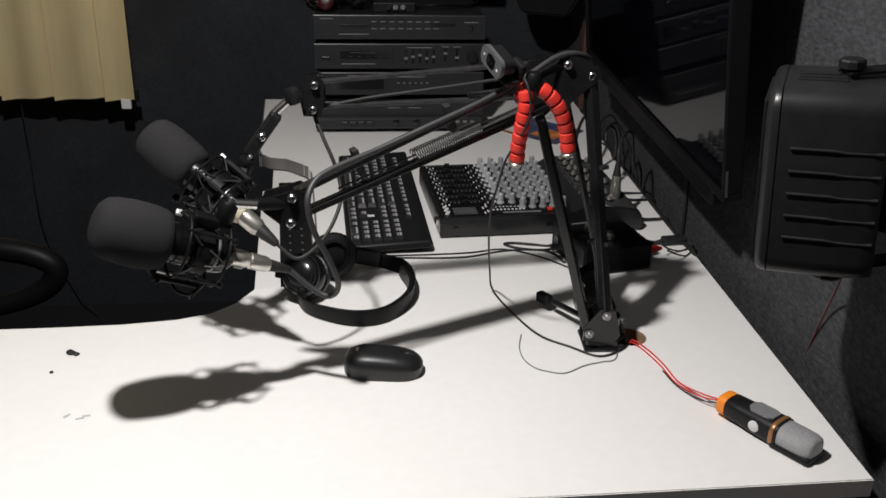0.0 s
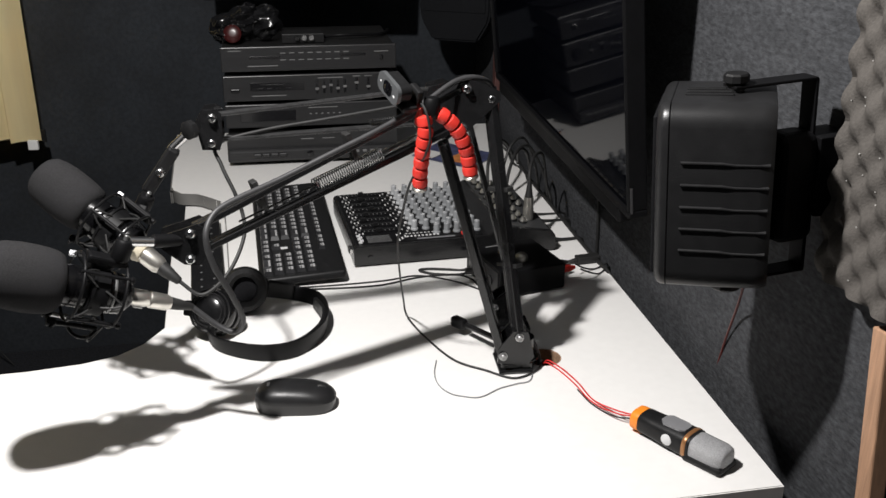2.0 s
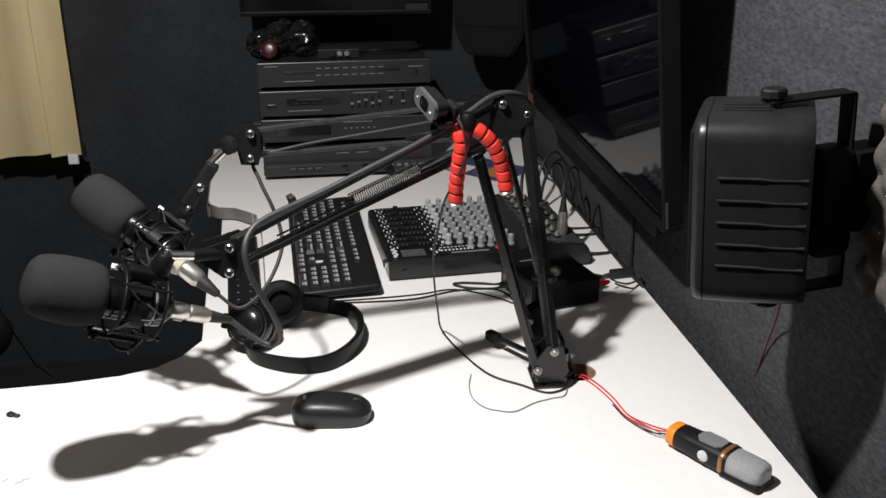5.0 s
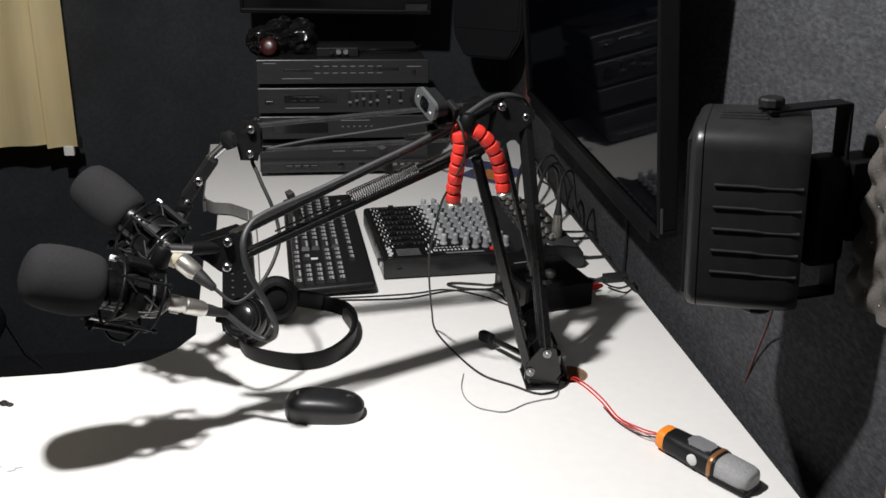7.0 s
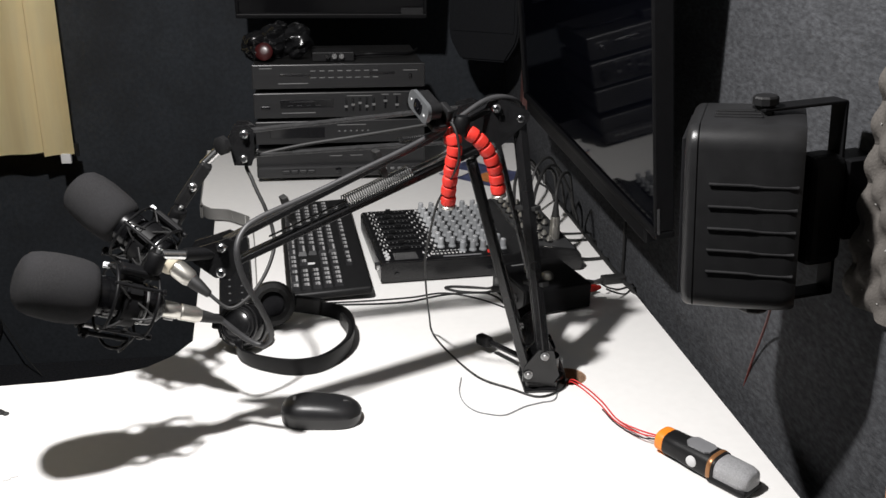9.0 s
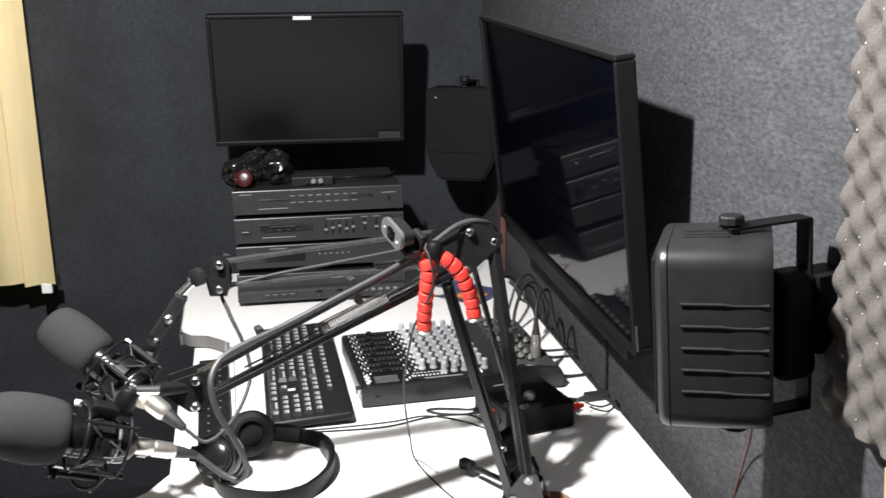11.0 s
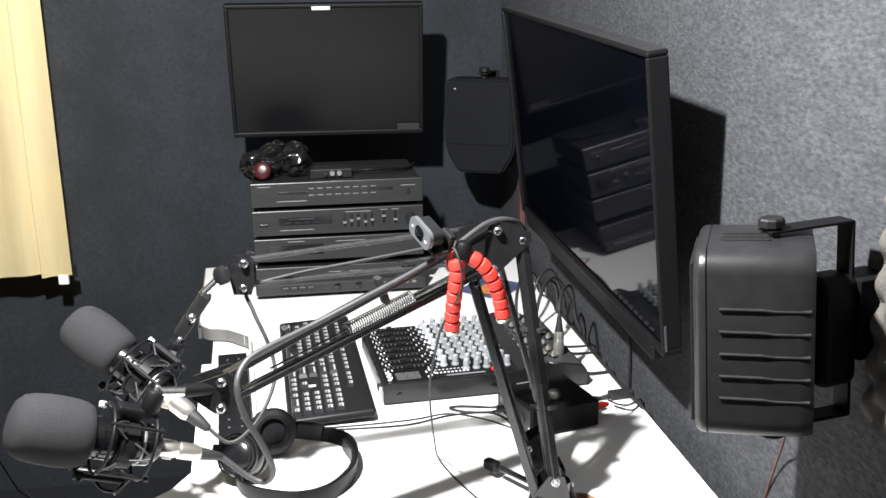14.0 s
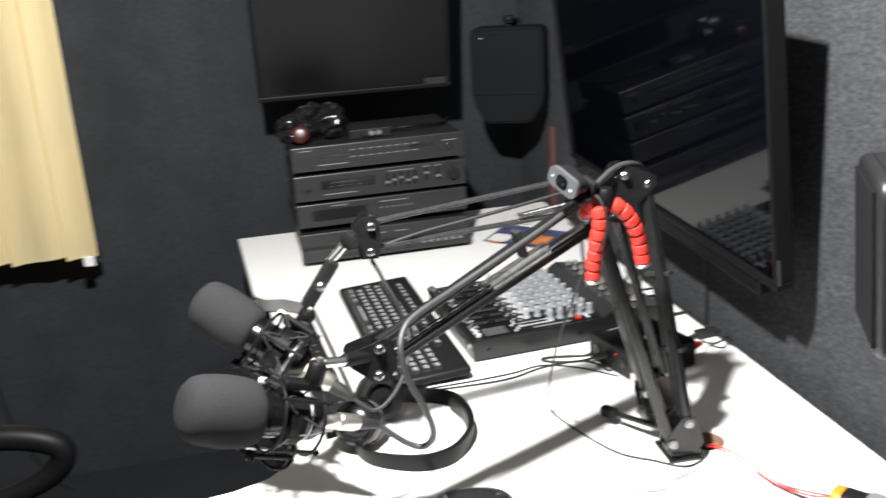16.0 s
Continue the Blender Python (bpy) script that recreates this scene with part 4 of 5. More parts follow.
def xlr_cable(tip, d, path, r, mat, label, cream=False, start=0.126, size=1.0):
    """A connector on the microphone's tail and the cable that leaves it."""
    cab = thing("microphone_cable", pose(0, 0, 0), label, "cable", "microphone cables")
    a, b = on_axis(tip, d, start), on_axis(tip, d, start + 0.064)
    m = frame_of(a, b) @ Matrix.Diagonal((size, size, 1.0, 1.0))
    con = part("connector", lathe([(0.0092, 0), (0.0102, 0.002), (0.0102, 0.019), (0.0090, 0.0205), (0.0090, 0.0225), (0.0104, 0.024), (0.0100, 0.044), (0.0078, 0.050)], 24, m), nickel, cab, "bright nickel connector", True)
    part("boot", lathe([(0.0078, 0.050), (0.0070, 0.060), (0.0045, 0.078), (0.0035, 0.080)], 20, m), rubber, con, smooth=True)
    part("latch", box((0.0040, 0.0065, 0.012), (0.0, -0.0100, 0.012), m, 0.0010), steel, con)
    if cream:
        part("sleeve", lathe([(0.0118, -0.014), (0.0130, -0.012), (0.0130, 0.014), (0.0112, 0.020), (0.0096, 0.021)], 20, m), cream_plastic, con, "cream plastic sleeve", True)
    part("cord", tube([on_axis(tip, d, start + 0.078)] + path, r, 10, 8), mat, cab, smooth=True)
    return cab


xlr_cable(MIC_A, DIR_A, [(-0.136, 1.095, 0.903), (-0.115, 1.09, 0.897), (-0.104, 1.078, 0.919), (-0.113, 1.066, 0.957), (-0.131, 1.058, 1.002), (-0.137, 1.060, 1.036), (-0.130, 1.075, 1.056), (-0.110, 1.092, 1.067),
                          (-0.052, 1.128, 1.082), (0.012, 1.158, 1.104), (0.079, 1.19, 1.127), (0.135, 1.222, 1.150), (0.18, 1.248, 1.172), (0.213, 1.262, 1.172), (0.236, 1.285, 1.150), (0.243, 1.292, 1.08), (0.258, 1.277, 0.95), (0.274, 1.262, 0.83), (0.308, 1.250, 0.760), (0.318, 1.247, 0.70)],
          0.0038, grey_rubber, "dark grey microphone cable looping along the boom arm")
xlr_cable(MIC_B, DIR_B, [(-0.165, 1.165, 0.915), (-0.140, 1.175, 0.926), (-0.120, 1.195, 0.948), (-0.108, 1.222, 0.975), (-0.110, 1.240, 0.998), (-0.119, 1.247, 1.026), (-0.135, 1.262, 1.060), (-0.140, 1.276, 1.086), (-0.08, 1.292, 1.099), (0.0, 1.306, 1.108), (0.08, 1.320, 1.117), (0.15, 1.331, 1.126)],
          0.0026, rubber, "black microphone cable hanging from the rear boom arm", True, 0.112, 1.22)


def spring(p0, p1, r, turns, wire=0.0007):
    p0, p1 = Vector(p0), Vector(p1)
    m, length = frame_of(p0, p1), (p1 - p0).length
    n = turns * 8
    return tube([m @ Vector((r * math.cos(2 * math.pi * k / 8), r * math.sin(2 * math.pi * k / 8), length * k / n)) for k in range(n + 1)], wire, 4, 1)


def bolt(p, axis=(0, -1, 0), r=0.0052):
    m = frame_of(p, Vector(p) + Vector(axis))
    return lathe([(r * 1.25, 0), (r * 1.25, 0.001), (r, 0.0012), (r, 0.0045), (r * 0.75, 0.0058), (r * 0.45, 0.0058), (r * 0.4, 0.0045)], 12, m)


def rods(arm, p0, p1, gap=0.009, w=0.0075, mat=None):
    for s in (-1, 1):
        o = Vector((0, s * gap, 0))
        part("rod", bar(Vector(p0) + o, Vector(p1) + o, w, w, 0.0012), mat or black_metal, arm)


def plate(arm, points, y, thick=0.003, name="joint_plate"):
    """Two upright cheek plates on an outline in x and z."""
    for s in (-1, 1):
        bm = slab([(x, z) for x, z in points], -thick / 2, thick / 2)
        bmesh.ops.transform(bm, matrix=Matrix(((1, 0, 0, 0), (0, 0, 1, y + s * 0.0148), (0, 1, 0, 0), (0, 0, 0, 1))), verts=bm.verts)
        bmesh.ops.recalc_face_normals(bm, faces=bm.faces)
        part(name, bm, black_metal, arm)


# front arm
arm = thing("microphone_boom_arm", pose(0.275, 1.21, DESK), "black folding scissor boom arm with springs clamped at the desk hole", "boom arm", "boom arms")
BASE_HI, BASE_LO = Vector((0.271, 1.199, 0.809)), Vector((0.248, 1.199, 0.780))
TOP_R, TOP_L, TOP_D = Vector((0.231, 1.258, 1.144)), Vector((0.196, 1.250, 1.160)), Vector((0.190, 1.246, 1.108))
MID_L = Vector((0.164, 1.236, 1.086))
W_HI, W_LO = Vector((-0.157, 1.087, 1.031)), Vector((-0.160, 1.090, 0.997))


def rooted(arm, shift=(0, 0, 0)):
    bpy.context.view_layer.update()
    inv = arm.matrix_world.inverted() @ Matrix.Translation(shift)
    for o in arm.children:
        o.matrix_parent_inverse = inv
    return arm


rods(arm, BASE_HI, TOP_R, 0.009, 0.0130)
rods(arm, BASE_LO, MID_L, 0.009, 0.0115)
rods(arm, W_HI, TOP_L, 0.0062, 0.0080)
rods(arm, W_LO, TOP_D, 0.0062, 0.0080)
part("rod_brace", bar(MID_L + Vector((0.004, 0.02, 0)), TOP_D + Vector((0.0, 0.02, -0.006)), 0.01, 0.008), black_metal, arm)
plate(arm, [(0.176, 1.100), (0.186, 1.094), (0.196, 1.098), (0.228, 1.128), (0.243, 1.142), (0.242, 1.154), (0.232, 1.159), (0.200, 1.172), (0.188, 1.170), (0.182, 1.160)], 1.253)
plate(arm, [(-0.168, 0.990), (-0.150, 0.988), (-0.138, 1.004), (-0.140, 1.036), (-0.150, 1.041), (-0.168, 1.035), (-0.194, 1.027), (-0.198, 1.019), (-0.192, 1.010)], 1.089)
plate(arm, [(0.240, 0.768), (0.286, 0.764), (0.294, 0.776), (0.284, 0.816), (0.262, 0.818), (0.242, 0.792)], 1.200)
for p in (BASE_HI, BASE_LO, TOP_R, TOP_L, TOP_D, W_HI, W_LO):
    part("bolt", bolt(p + Vector((0, -0.0165, 0))), steel if p in (BASE_HI, BASE_LO) else chrome, arm, "bright hexagon bolt", True)
part("base_block", box((0.046, 0.034, 0.016), (0.270, 1.204, DESK + 0.0085), pose(0, 0, 0), 0.003), black_metal, arm)
part("base_socket", lathe([(0.024, 0), (0.026, 0.003), (0.026, 0.010), (0.018, 0.016), (0.018, 0.040)], 28, pose(0.283, 1.222, DESK + 0.0005)), black_metal, arm, smooth=True)
part("base_foot", box((0.05, 0.06, 0.005), (0.268, 1.212, DESK + 0.003), pose(0, 0, 0), 0.002), black_metal, arm)
q = lambda f: W_LO.lerp(TOP_D, f) + Vector((0, 0, 0.012))
part("spring", spring(q(0.43), q(0.68), 0.0092, 30, 0.0009), steel, arm, "bright coil spring", True)
part("spring", spring(q(0.68), q(0.84), 0.0036, 30, 0.0007), steel, arm, "slim coil spring", True)
part("spring_wire", rod(q(0.16), q(0.44), 0.0013, 6), black_metal, arm)
part("stub", rod((-0.192, 1.064, 1.024), (-0.223, 1.046, 1.033), 0.0058, 16), chrome, arm, "bright threaded stub", True)
part("stub_collar", rod((-0.200, 1.060, 1.0265), (-0.160, 1.086, 1.018), 0.0080, 14), mic_black, arm, smooth=True)
part("clamp_handle", rod((0.262, 1.232, 0.774), (0.212, 1.306, 0.770), 0.0046, 12), black_metal, arm, "black T-shaped clamp handle", True)
part("handle_tip", box((0.015, 0.017, 0.028), (0, 0, 0.0), frame_of((0.203, 1.319, 0.768), (0.175, 1.36, 0.766)), 0.004), black_plastic, arm)
for k, f in enumerate((0.30, 0.62)):
    p = BASE_HI.lerp(TOP_R, f)
    part("cable_tie", box((0.013, 0.040, 0.006), (0, 0, 0), frame_of(p, TOP_R), 0.001), rubber, arm)
for f in (0.22, 0.55):
    p = W_HI.lerp(TOP_L, f)
    part("cable_tie", box((0.014, 0.038, 0.008), (0, 0, 0), frame_of(p, TOP_L), 0.001), rubber, arm)
rooted(arm, (-0.001, 0.016, 0.001))

# rear arm
arm2 = thing("microphone_boom_arm", pose(0.285, 1.31, DESK), "black folding scissor boom arm clamped behind its twin", "boom arm", "boom arms")
E_HI, E_LO = Vector((-0.141, 1.258, 1.126)), Vector((-0.144, 1.262, 1.091))
T2_HI, T2_LO = Vector((0.165, 1.318, 1.1425)), Vector((0.150, 1.315, 1.0925))
T2_R = Vector((0.205, 1.322, 1.120))
B2_HI, B2_LO = Vector((0.285, 1.315, 0.820)), Vector((0.254, 1.312, 0.803))
rods(arm2, E_HI, T2_HI, 0.0040, 0.0046, mat=glint_rod)
rods(arm2, E_LO, T2_LO, 0.0040, 0.0046, mat=glint_rod)
rods(arm2, B2_HI, T2_R, 0.009)
rods(arm2, B2_LO, T2_LO + Vector((0.02, 0, 0.0015)), 0.009)
plate(arm2, [(-0.157, 1.082), (-0.134, 1.081), (-0.129, 1.096), (-0.129, 1.130), (-0.138, 1.137), (-0.153, 1.136), (-0.164, 1.120)], 1.260)
plate(arm2, [(0.140, 1.086), (0.180, 1.078), (0.215, 1.100), (0.212, 1.132), (0.175, 1.153), (0.152, 1.147)], 1.318)
plate(arm2, [(0.254, 0.765), (0.296, 0.762), (0.300, 0.785), (0.292, 0.824), (0.276, 0.828), (0.247, 0.809), (0.246, 0.796)], 1.314)
for p in (E_HI, E_LO, B2_LO):
    part("bolt", bolt(p + Vector((0, -0.0165, 0))), chrome, arm2, "bright hexagon bolt", True)
part("spring", spring(E_LO.lerp(T2_LO, 0.72) + Vector((0, 0, 0.007)), E_LO.lerp(T2_LO, 0.97) + Vector((0, 0, 0.012)), 0.0046, 24, 0.0008), black_metal, arm2, "dark coil spring", True)
part("base_block", box((0.060, 0.045, 0.018), (0.282, 1.314, DESK + 0.0095), None, 0.003), black_metal, arm2)
part("elbow_knob", lathe([(0.010, -0.006), (0.013, -0.004), (0.013, 0.004), (0.010, 0.006)], 8, frame_of((-0.170, 1.236, 1.112), (-0.20, 1.20, 1.11))), black_plastic, arm2, "black thumb screw", True)
part("stub", rod((-0.166, 1.252, 1.112), (-0.200, 1.244, 1.082), 0.0060, 16), chrome, arm2, "bright threaded stub", True)
part("swivel_block", bar((-0.192, 1.243, 1.086), (-0.234, 1.241, 1.027), 0.018, 0.017, 0.004), black_plastic, arm2)
part("swivel_bolt", bolt((-0.213, 1.2335, 1.056), (0, -1, 0), 0.0055), chrome, arm2, "bright bolt", True)
rooted(arm2, (-0.001, 0.016, 0.001))


# ---- red flexible tripod with a webcam on the arm's top joint ----
tri = thing("flexible_tripod", pose(0.138, 1.160, 1.155), "red segmented flexible mini tripod hooked over the boom arm", "tripod")
hub = part("hub", lathe([(0.008, -0.010), (0.0105, -0.006), (0.0105, 0.010), (0.008, 0.014)], 20, pose(0.138, 1.160, 1.158)), mic_black, tri, smooth=True)


def tripod_leg(points, n, r=0.0098):
    pts = spline(points, 12)
    total = sum((b - a).length for a, b in zip(pts, pts[1:]))

    def at(s):
        for a, b in zip(pts, pts[1:]):
            d = (b - a).length
            if s <= d:
                return a.lerp(b, s / d)
            s -= d
        return pts[-1]

    leg = None
    for k in range(n):
        a, b = at(total * k / n), at(total * (k + 1) / n)
        length = (b - a).length
        seg = lathe([(r * 0.72, 0.0), (r * 0.97, length * 0.10), (r * 1.04, length * 0.45), (r * 0.98, length * 0.82), (r * 0.72, length * 0.97), (r * 0.5, length * 1.0)], 18, frame_of(a, b) @ pose(0, 0, 0, random.uniform(-3, 3), random.uniform(-3, 3), 0))
        part("leg_segment", seg, red_rubber, tri, smooth=True)
    a, b = at(total * 0.995), at(total * 0.995) + (pts[-1] - pts[-2]).normalized() * 0.004
    part("foot_ring", lathe([(r * 0.9, 0), (r * 1.0, 0.001), (r * 1.0, 0.004), (r * 0.8, 0.005)], 18, frame_of(a, b)), nickel, tri, "bright ring at the leg's end", True)


tripod_leg([(0.127, 1.156, 1.150), (0.130, 1.155, 1.134), (0.127, 1.158, 1.112), (0.125, 1.163, 1.090), (0.124, 1.168, 1.068), (0.124, 1.171, 1.052)], 7)
tripod_leg([(0.146, 1.160, 1.152), (0.160, 1.160, 1.142), (0.172, 1.162, 1.126), (0.181, 1.165, 1.108), (0.186, 1.168, 1.088), (0.190, 1.170, 1.066)], 7)
tripod_leg([(0.136, 1.176, 1.150), (0.131, 1.200, 1.138), (0.130, 1.214, 1.126)], 3)
rooted(tri)

web = thing("webcam", Matrix.Translation((0.086, 1.160, 1.185)) @ pose(0, 0, 0, 0, 0, -64) @ pose(0, 0, 0, 0, 22, 0) @ Matrix.Scale(0.76, 4), "grey-fronted oblong webcam on the red tripod", "webcam")
# the webcam's own axes: x along its width, front facing -y


def rounded_plate(w, h, r, y0, y1):
    pts = []
    for cx, cz, a0 in ((1, 1, 0), (-1, 1, 90), (-1, -1, 180), (1, -1, 270)):
        for k in range(7):
            a = radians(a0 + 15 * k)
            pts.append((cx * (w / 2 - r) + r * math.cos(a), cz * (h / 2 - r) + r * math.sin(a)))
    bm = slab(pts, 0, 1)
    for v in bm.verts:
        x, z, t = v.co
        v.co = (x, y0 + (y1 - y0) * t, z)
    bmesh.ops.recalc_face_normals(bm, faces=bm.faces)
    return bm


part("front", rounded_plate(0.066, 0.034, 0.013, -0.004, 0.003), webcam_face, web, "grey glossy face")
part("housing", rounded_plate(0.060, 0.030, 0.012, 0.003, 0.024), black_plastic, web, smooth=True)
part("lens_window", rounded_plate(0.026, 0.022, 0.008, -0.0048, -0.003), lens_glass, web, "dark lens window")
part("lens", lathe([(0.006, 0), (0.007, 0.002), (0.004, 0.003)], 20, pose(0, -0.0045, 0, 90)), lens_glass, web, smooth=True)
part("lamp", box((0.003, 0.001, 0.003), (-0.022, -0.0045, 0.0), None, 0.0003), white_mark, web)
part("mark", box((0.005, 0.001, 0.003), (0.022, -0.0045, -0.003), None, 0.0003), white_mark, web)
part("clip", box((0.034, 0.028, 0.010), (0.022, 0.022, -0.022), None, 0.003), black_plastic, web)
part("clip_arm", box((0.030, 0.012, 0.034), (0.018, 0.040, -0.010), None, 0.003), black_plastic, web)


def cable(name, points, r, mat, label, n=8):
    pts = [(*p, DESK + r + 0.0004) if len(p) == 2 else p for p in points]
    return tagged(part(name, tube(pts, r, 8, n), mat, smooth=True), label, "cable", "loose cables")


cable("webcam_cable", [(0.110, 1.185, 1.175), (0.128, 1.15, 1.16), (0.134, 1.146, 1.12), (0.120, 1.160, 1.08), (0.110, 1.178, 1.050), (0.104, 1.20, 1.008), (0.100, 1.24, 0.951), (0.106, 1.30, 0.881), (0.117, 1.37, 0.800), (0.125, 1.39, 0.757), (0.147, 1.326), (0.182, 1.248), (0.224, 1.212), (0.262, 1.185), (0.300, 1.205), (0.312, 1.232), (0.318, 1.245, 0.735), (0.319, 1.247, 0.66)],
      0.0016, rubber, "thin black webcam cable hanging to the desk hole")
cable("thin_cable", [(0.300, 1.235), (0.285, 1.180), (0.262, 1.170), (0.236, 1.160), (0.205, 1.140), (0.180, 1.145), (0.163, 1.156), (0.151, 1.180), (0.149, 1.212), (0.156, 1.250)], 0.0009, knob_grey, "very thin grey cable curled on the white desk")
cable("headphone_cable", [(-0.125, 1.512), (-0.106, 1.525), (-0.013, 1.521), (0.086, 1.525), (0.159, 1.552), (0.225, 1.557), (0.252, 1.535), (0.262, 1.505), (0.272, 1.500, 0.772), (0.284, 1.502, 0.777)], 0.0017, rubber, "thin black headphone cable across the desk")
cable("patch_cable", [(0.286, 1.530, 0.775), (0.262, 1.534, 0.772), (0.235, 1.556), (0.190, 1.562), (0.164, 1.580), (0.180, 1.586), (0.215, 1.580), (0.245, 1.575), (0.270, 1.56, 0.774), (0.284, 1.556, 0.776)], 0.0024, rubber, "black patch cable coiled before the mixer")
cable("patch_cable", [(0.27, 1.48), (0.22, 1.53), (0.16, 1.56), (0.10, 1.545), (0.02, 1.535), (-0.06, 1.53)], 0.0015, rubber, "thin black patch cable across the desk")

# ---- small hand microphone with its red cable ----
P0, P1 = Vector((0.398, 1.047, DESK + 0.0165)), Vector((0.498, 0.911, DESK + 0.0165))
hm = thing("hand_microphone", frame_of(P0, P1), "small black and grey hand microphone with orange end cap", "microphone")
L = (P1 - P0).length
flat = Matrix.Diagonal((0.88, 0.70, 0.845, 1.0))


def hm_part(name, prof, mat, label="", seg=32, sub=None):
    bm = lathe(prof, seg)
    for v in bm.verts:
        a = v.co.to_2d()
        if a.length > 1e-6:
            v.co.xy = a / (abs(a.x / a.length) ** 3.2 + abs(a.y / a.length) ** 3.2) ** (1 / 3.2)
    bmesh.ops.transform(bm, matrix=flat, verts=bm.verts)
    return part(name, bm, mat, sub or hm, label, True)


hm_part("end_cap", [(0.015, 0.0), (0.0185, 0.002), (0.0195, 0.006), (0.0195, 0.016)], orange_plastic, "orange end cap")
hm_part("body", [(0.0190, 0.016), (0.0200, 0.018), (0.0205, 0.040), (0.0225, 0.062), (0.0235, 0.090), (0.0235, 0.098)], black_plastic)
hm_part("copper_band", [(0.0240, 0.098), (0.0245, 0.099), (0.0245, 0.104), (0.0240, 0.105)], copper_ring, "copper-coloured band")
hm_part("collar", [(0.0235, 0.105), (0.0235, 0.109)], black_plastic)
hm_part("grille", [(0.0215, 0.109), (0.0220, 0.112), (0.0215, 0.150), (0.0190, 0.160), (0.0150, 0.1635), (0.008, 0.164)], grey_mesh, "fine grey wire-mesh head")
inv = hm.matrix_world.inverted().to_3x3()
up = (inv @ Vector((0, 0, 1))).normalized()
side = up.cross(Vector((0, 0, 1))).normalized()


def along(s, off=0.0, lift=0.0):
    return Matrix.Translation(Vector((0, 0, s)) + up * lift + side * off) @ Matrix((Vector((0, 0, 1)), Vector((0, 0, 1)).cross(up) * -1, up)).transposed().to_4x4()


bm = slab([(-0.018, -0.006), (-0.012, -0.012), (0.012, -0.012), (0.018, -0.008), (0.018, 0.008), (0.012, 0.012), (-0.012, 0.012), (-0.018, 0.006)], 0, 0.0035)
bmesh.ops.transform(bm, matrix=along(0.061, 0, 0.0143), verts=bm.verts)
bmesh.ops.recalc_face_normals(bm, faces=bm.faces)
part("top_plate", bm, grey_plate, hm, "grey plate on top")
for sgn in (-1, 1):
    part("switch", lathe([(0.0075, -0.003), (0.0075, 0.002), (0.006, 0.003)], 20, Matrix.Translation(Vector((0, 0, 0.061)) + side * sgn * 0.0190 + up * 0.001) @ side.to_track_quat("Z", "Y").to_matrix().to_4x4() @ (pose(0, 0, 0) if sgn > 0 else pose(0, 0, 0, 180))), white_mark, hm, "round white button", True)
part("base_strip", box((0.056, 0.042, 0.010), (0, 0, 0), along(0.112, 0, -0.0112), 0.004), black_plastic, hm)
cable("red_cable", [(0.318, 1.240, 0.73), (0.320, 1.232), (0.336, 1.208), (0.350, 1.165), (0.360, 1.115), (0.380, 1.078, 0.757), (0.3985, 1.047, 0.766)], 0.0011, red_cable, "thin red audio cable from the desk hole to the small microphone")
cable("red_cable", [(0.314, 1.242, 0.73), (0.317, 1.226), (0.331, 1.203), (0.345, 1.160), (0.356, 1.112), (0.377, 1.073, 0.756), (0.397, 1.0465, 0.765)], 0.0010, red_cable, "second thin red audio cable beside the first")
cable("thin_cable", [(0.345, 1.145), (0.355, 1.105), (0.376, 1.067, 0.754), (0.396, 1.046, 0.763)], 0.001, rubber, "thin black lead under the red cable")


# ---- headphones lying on the desk ----
hp = thing("headphones", pose(-0.10, 1.39, DESK), "black over-ear headphones lying on the white desk", "headphones")
CUP_A, CUP_B = Vector((-0.176, 1.370, DESK + 0.041)), Vector((-0.138, 1.455, DESK + 0.039))


def ear_cup(c, face):
    m = frame_of(c, c + Vector(face))
    cup = part("ear_cup", lathe([(0.006, -0.027), (0.016, -0.0255), (0.026, -0.021), (0.033, -0.012), (0.036, 0.001), (0.034, 0.005)], 32, m), gloss_shell, hp, smooth=True)
    part("cushion", lathe([(0.033, 0.005), (0.037, 0.008), (0.038, 0.014), (0.035, 0.021), (0.028, 0.022), (0.021, 0.016), (0.020, 0.006), (0.004, 0.005)], 32, m), cushion, cup, "soft black ear cushion", True)
    part("lining", lathe([(0.0195, 0.0062), (0.0195, 0.0075), (0.012, 0.0078)], 24, m), dark_cloth, cup)
    part("hinge", box((0.016, 0.024, 0.020), (0.034, 0, -0.012), m, 0.003), black_plastic, cup)
    for k in range(3):
        part("groove_ring", ring(0.022 + 0.005 * k, 0.0235 + 0.005 * k, -0.0232 + 0.0022 * k, -0.0200 + 0.0022 * k, m, 28), satin_plastic, cup, smooth=True)


ear_cup(CUP_A, (0.30, 0.72, -0.40))
ear_cup(CUP_B, (0.2, -0.8, 0.25))


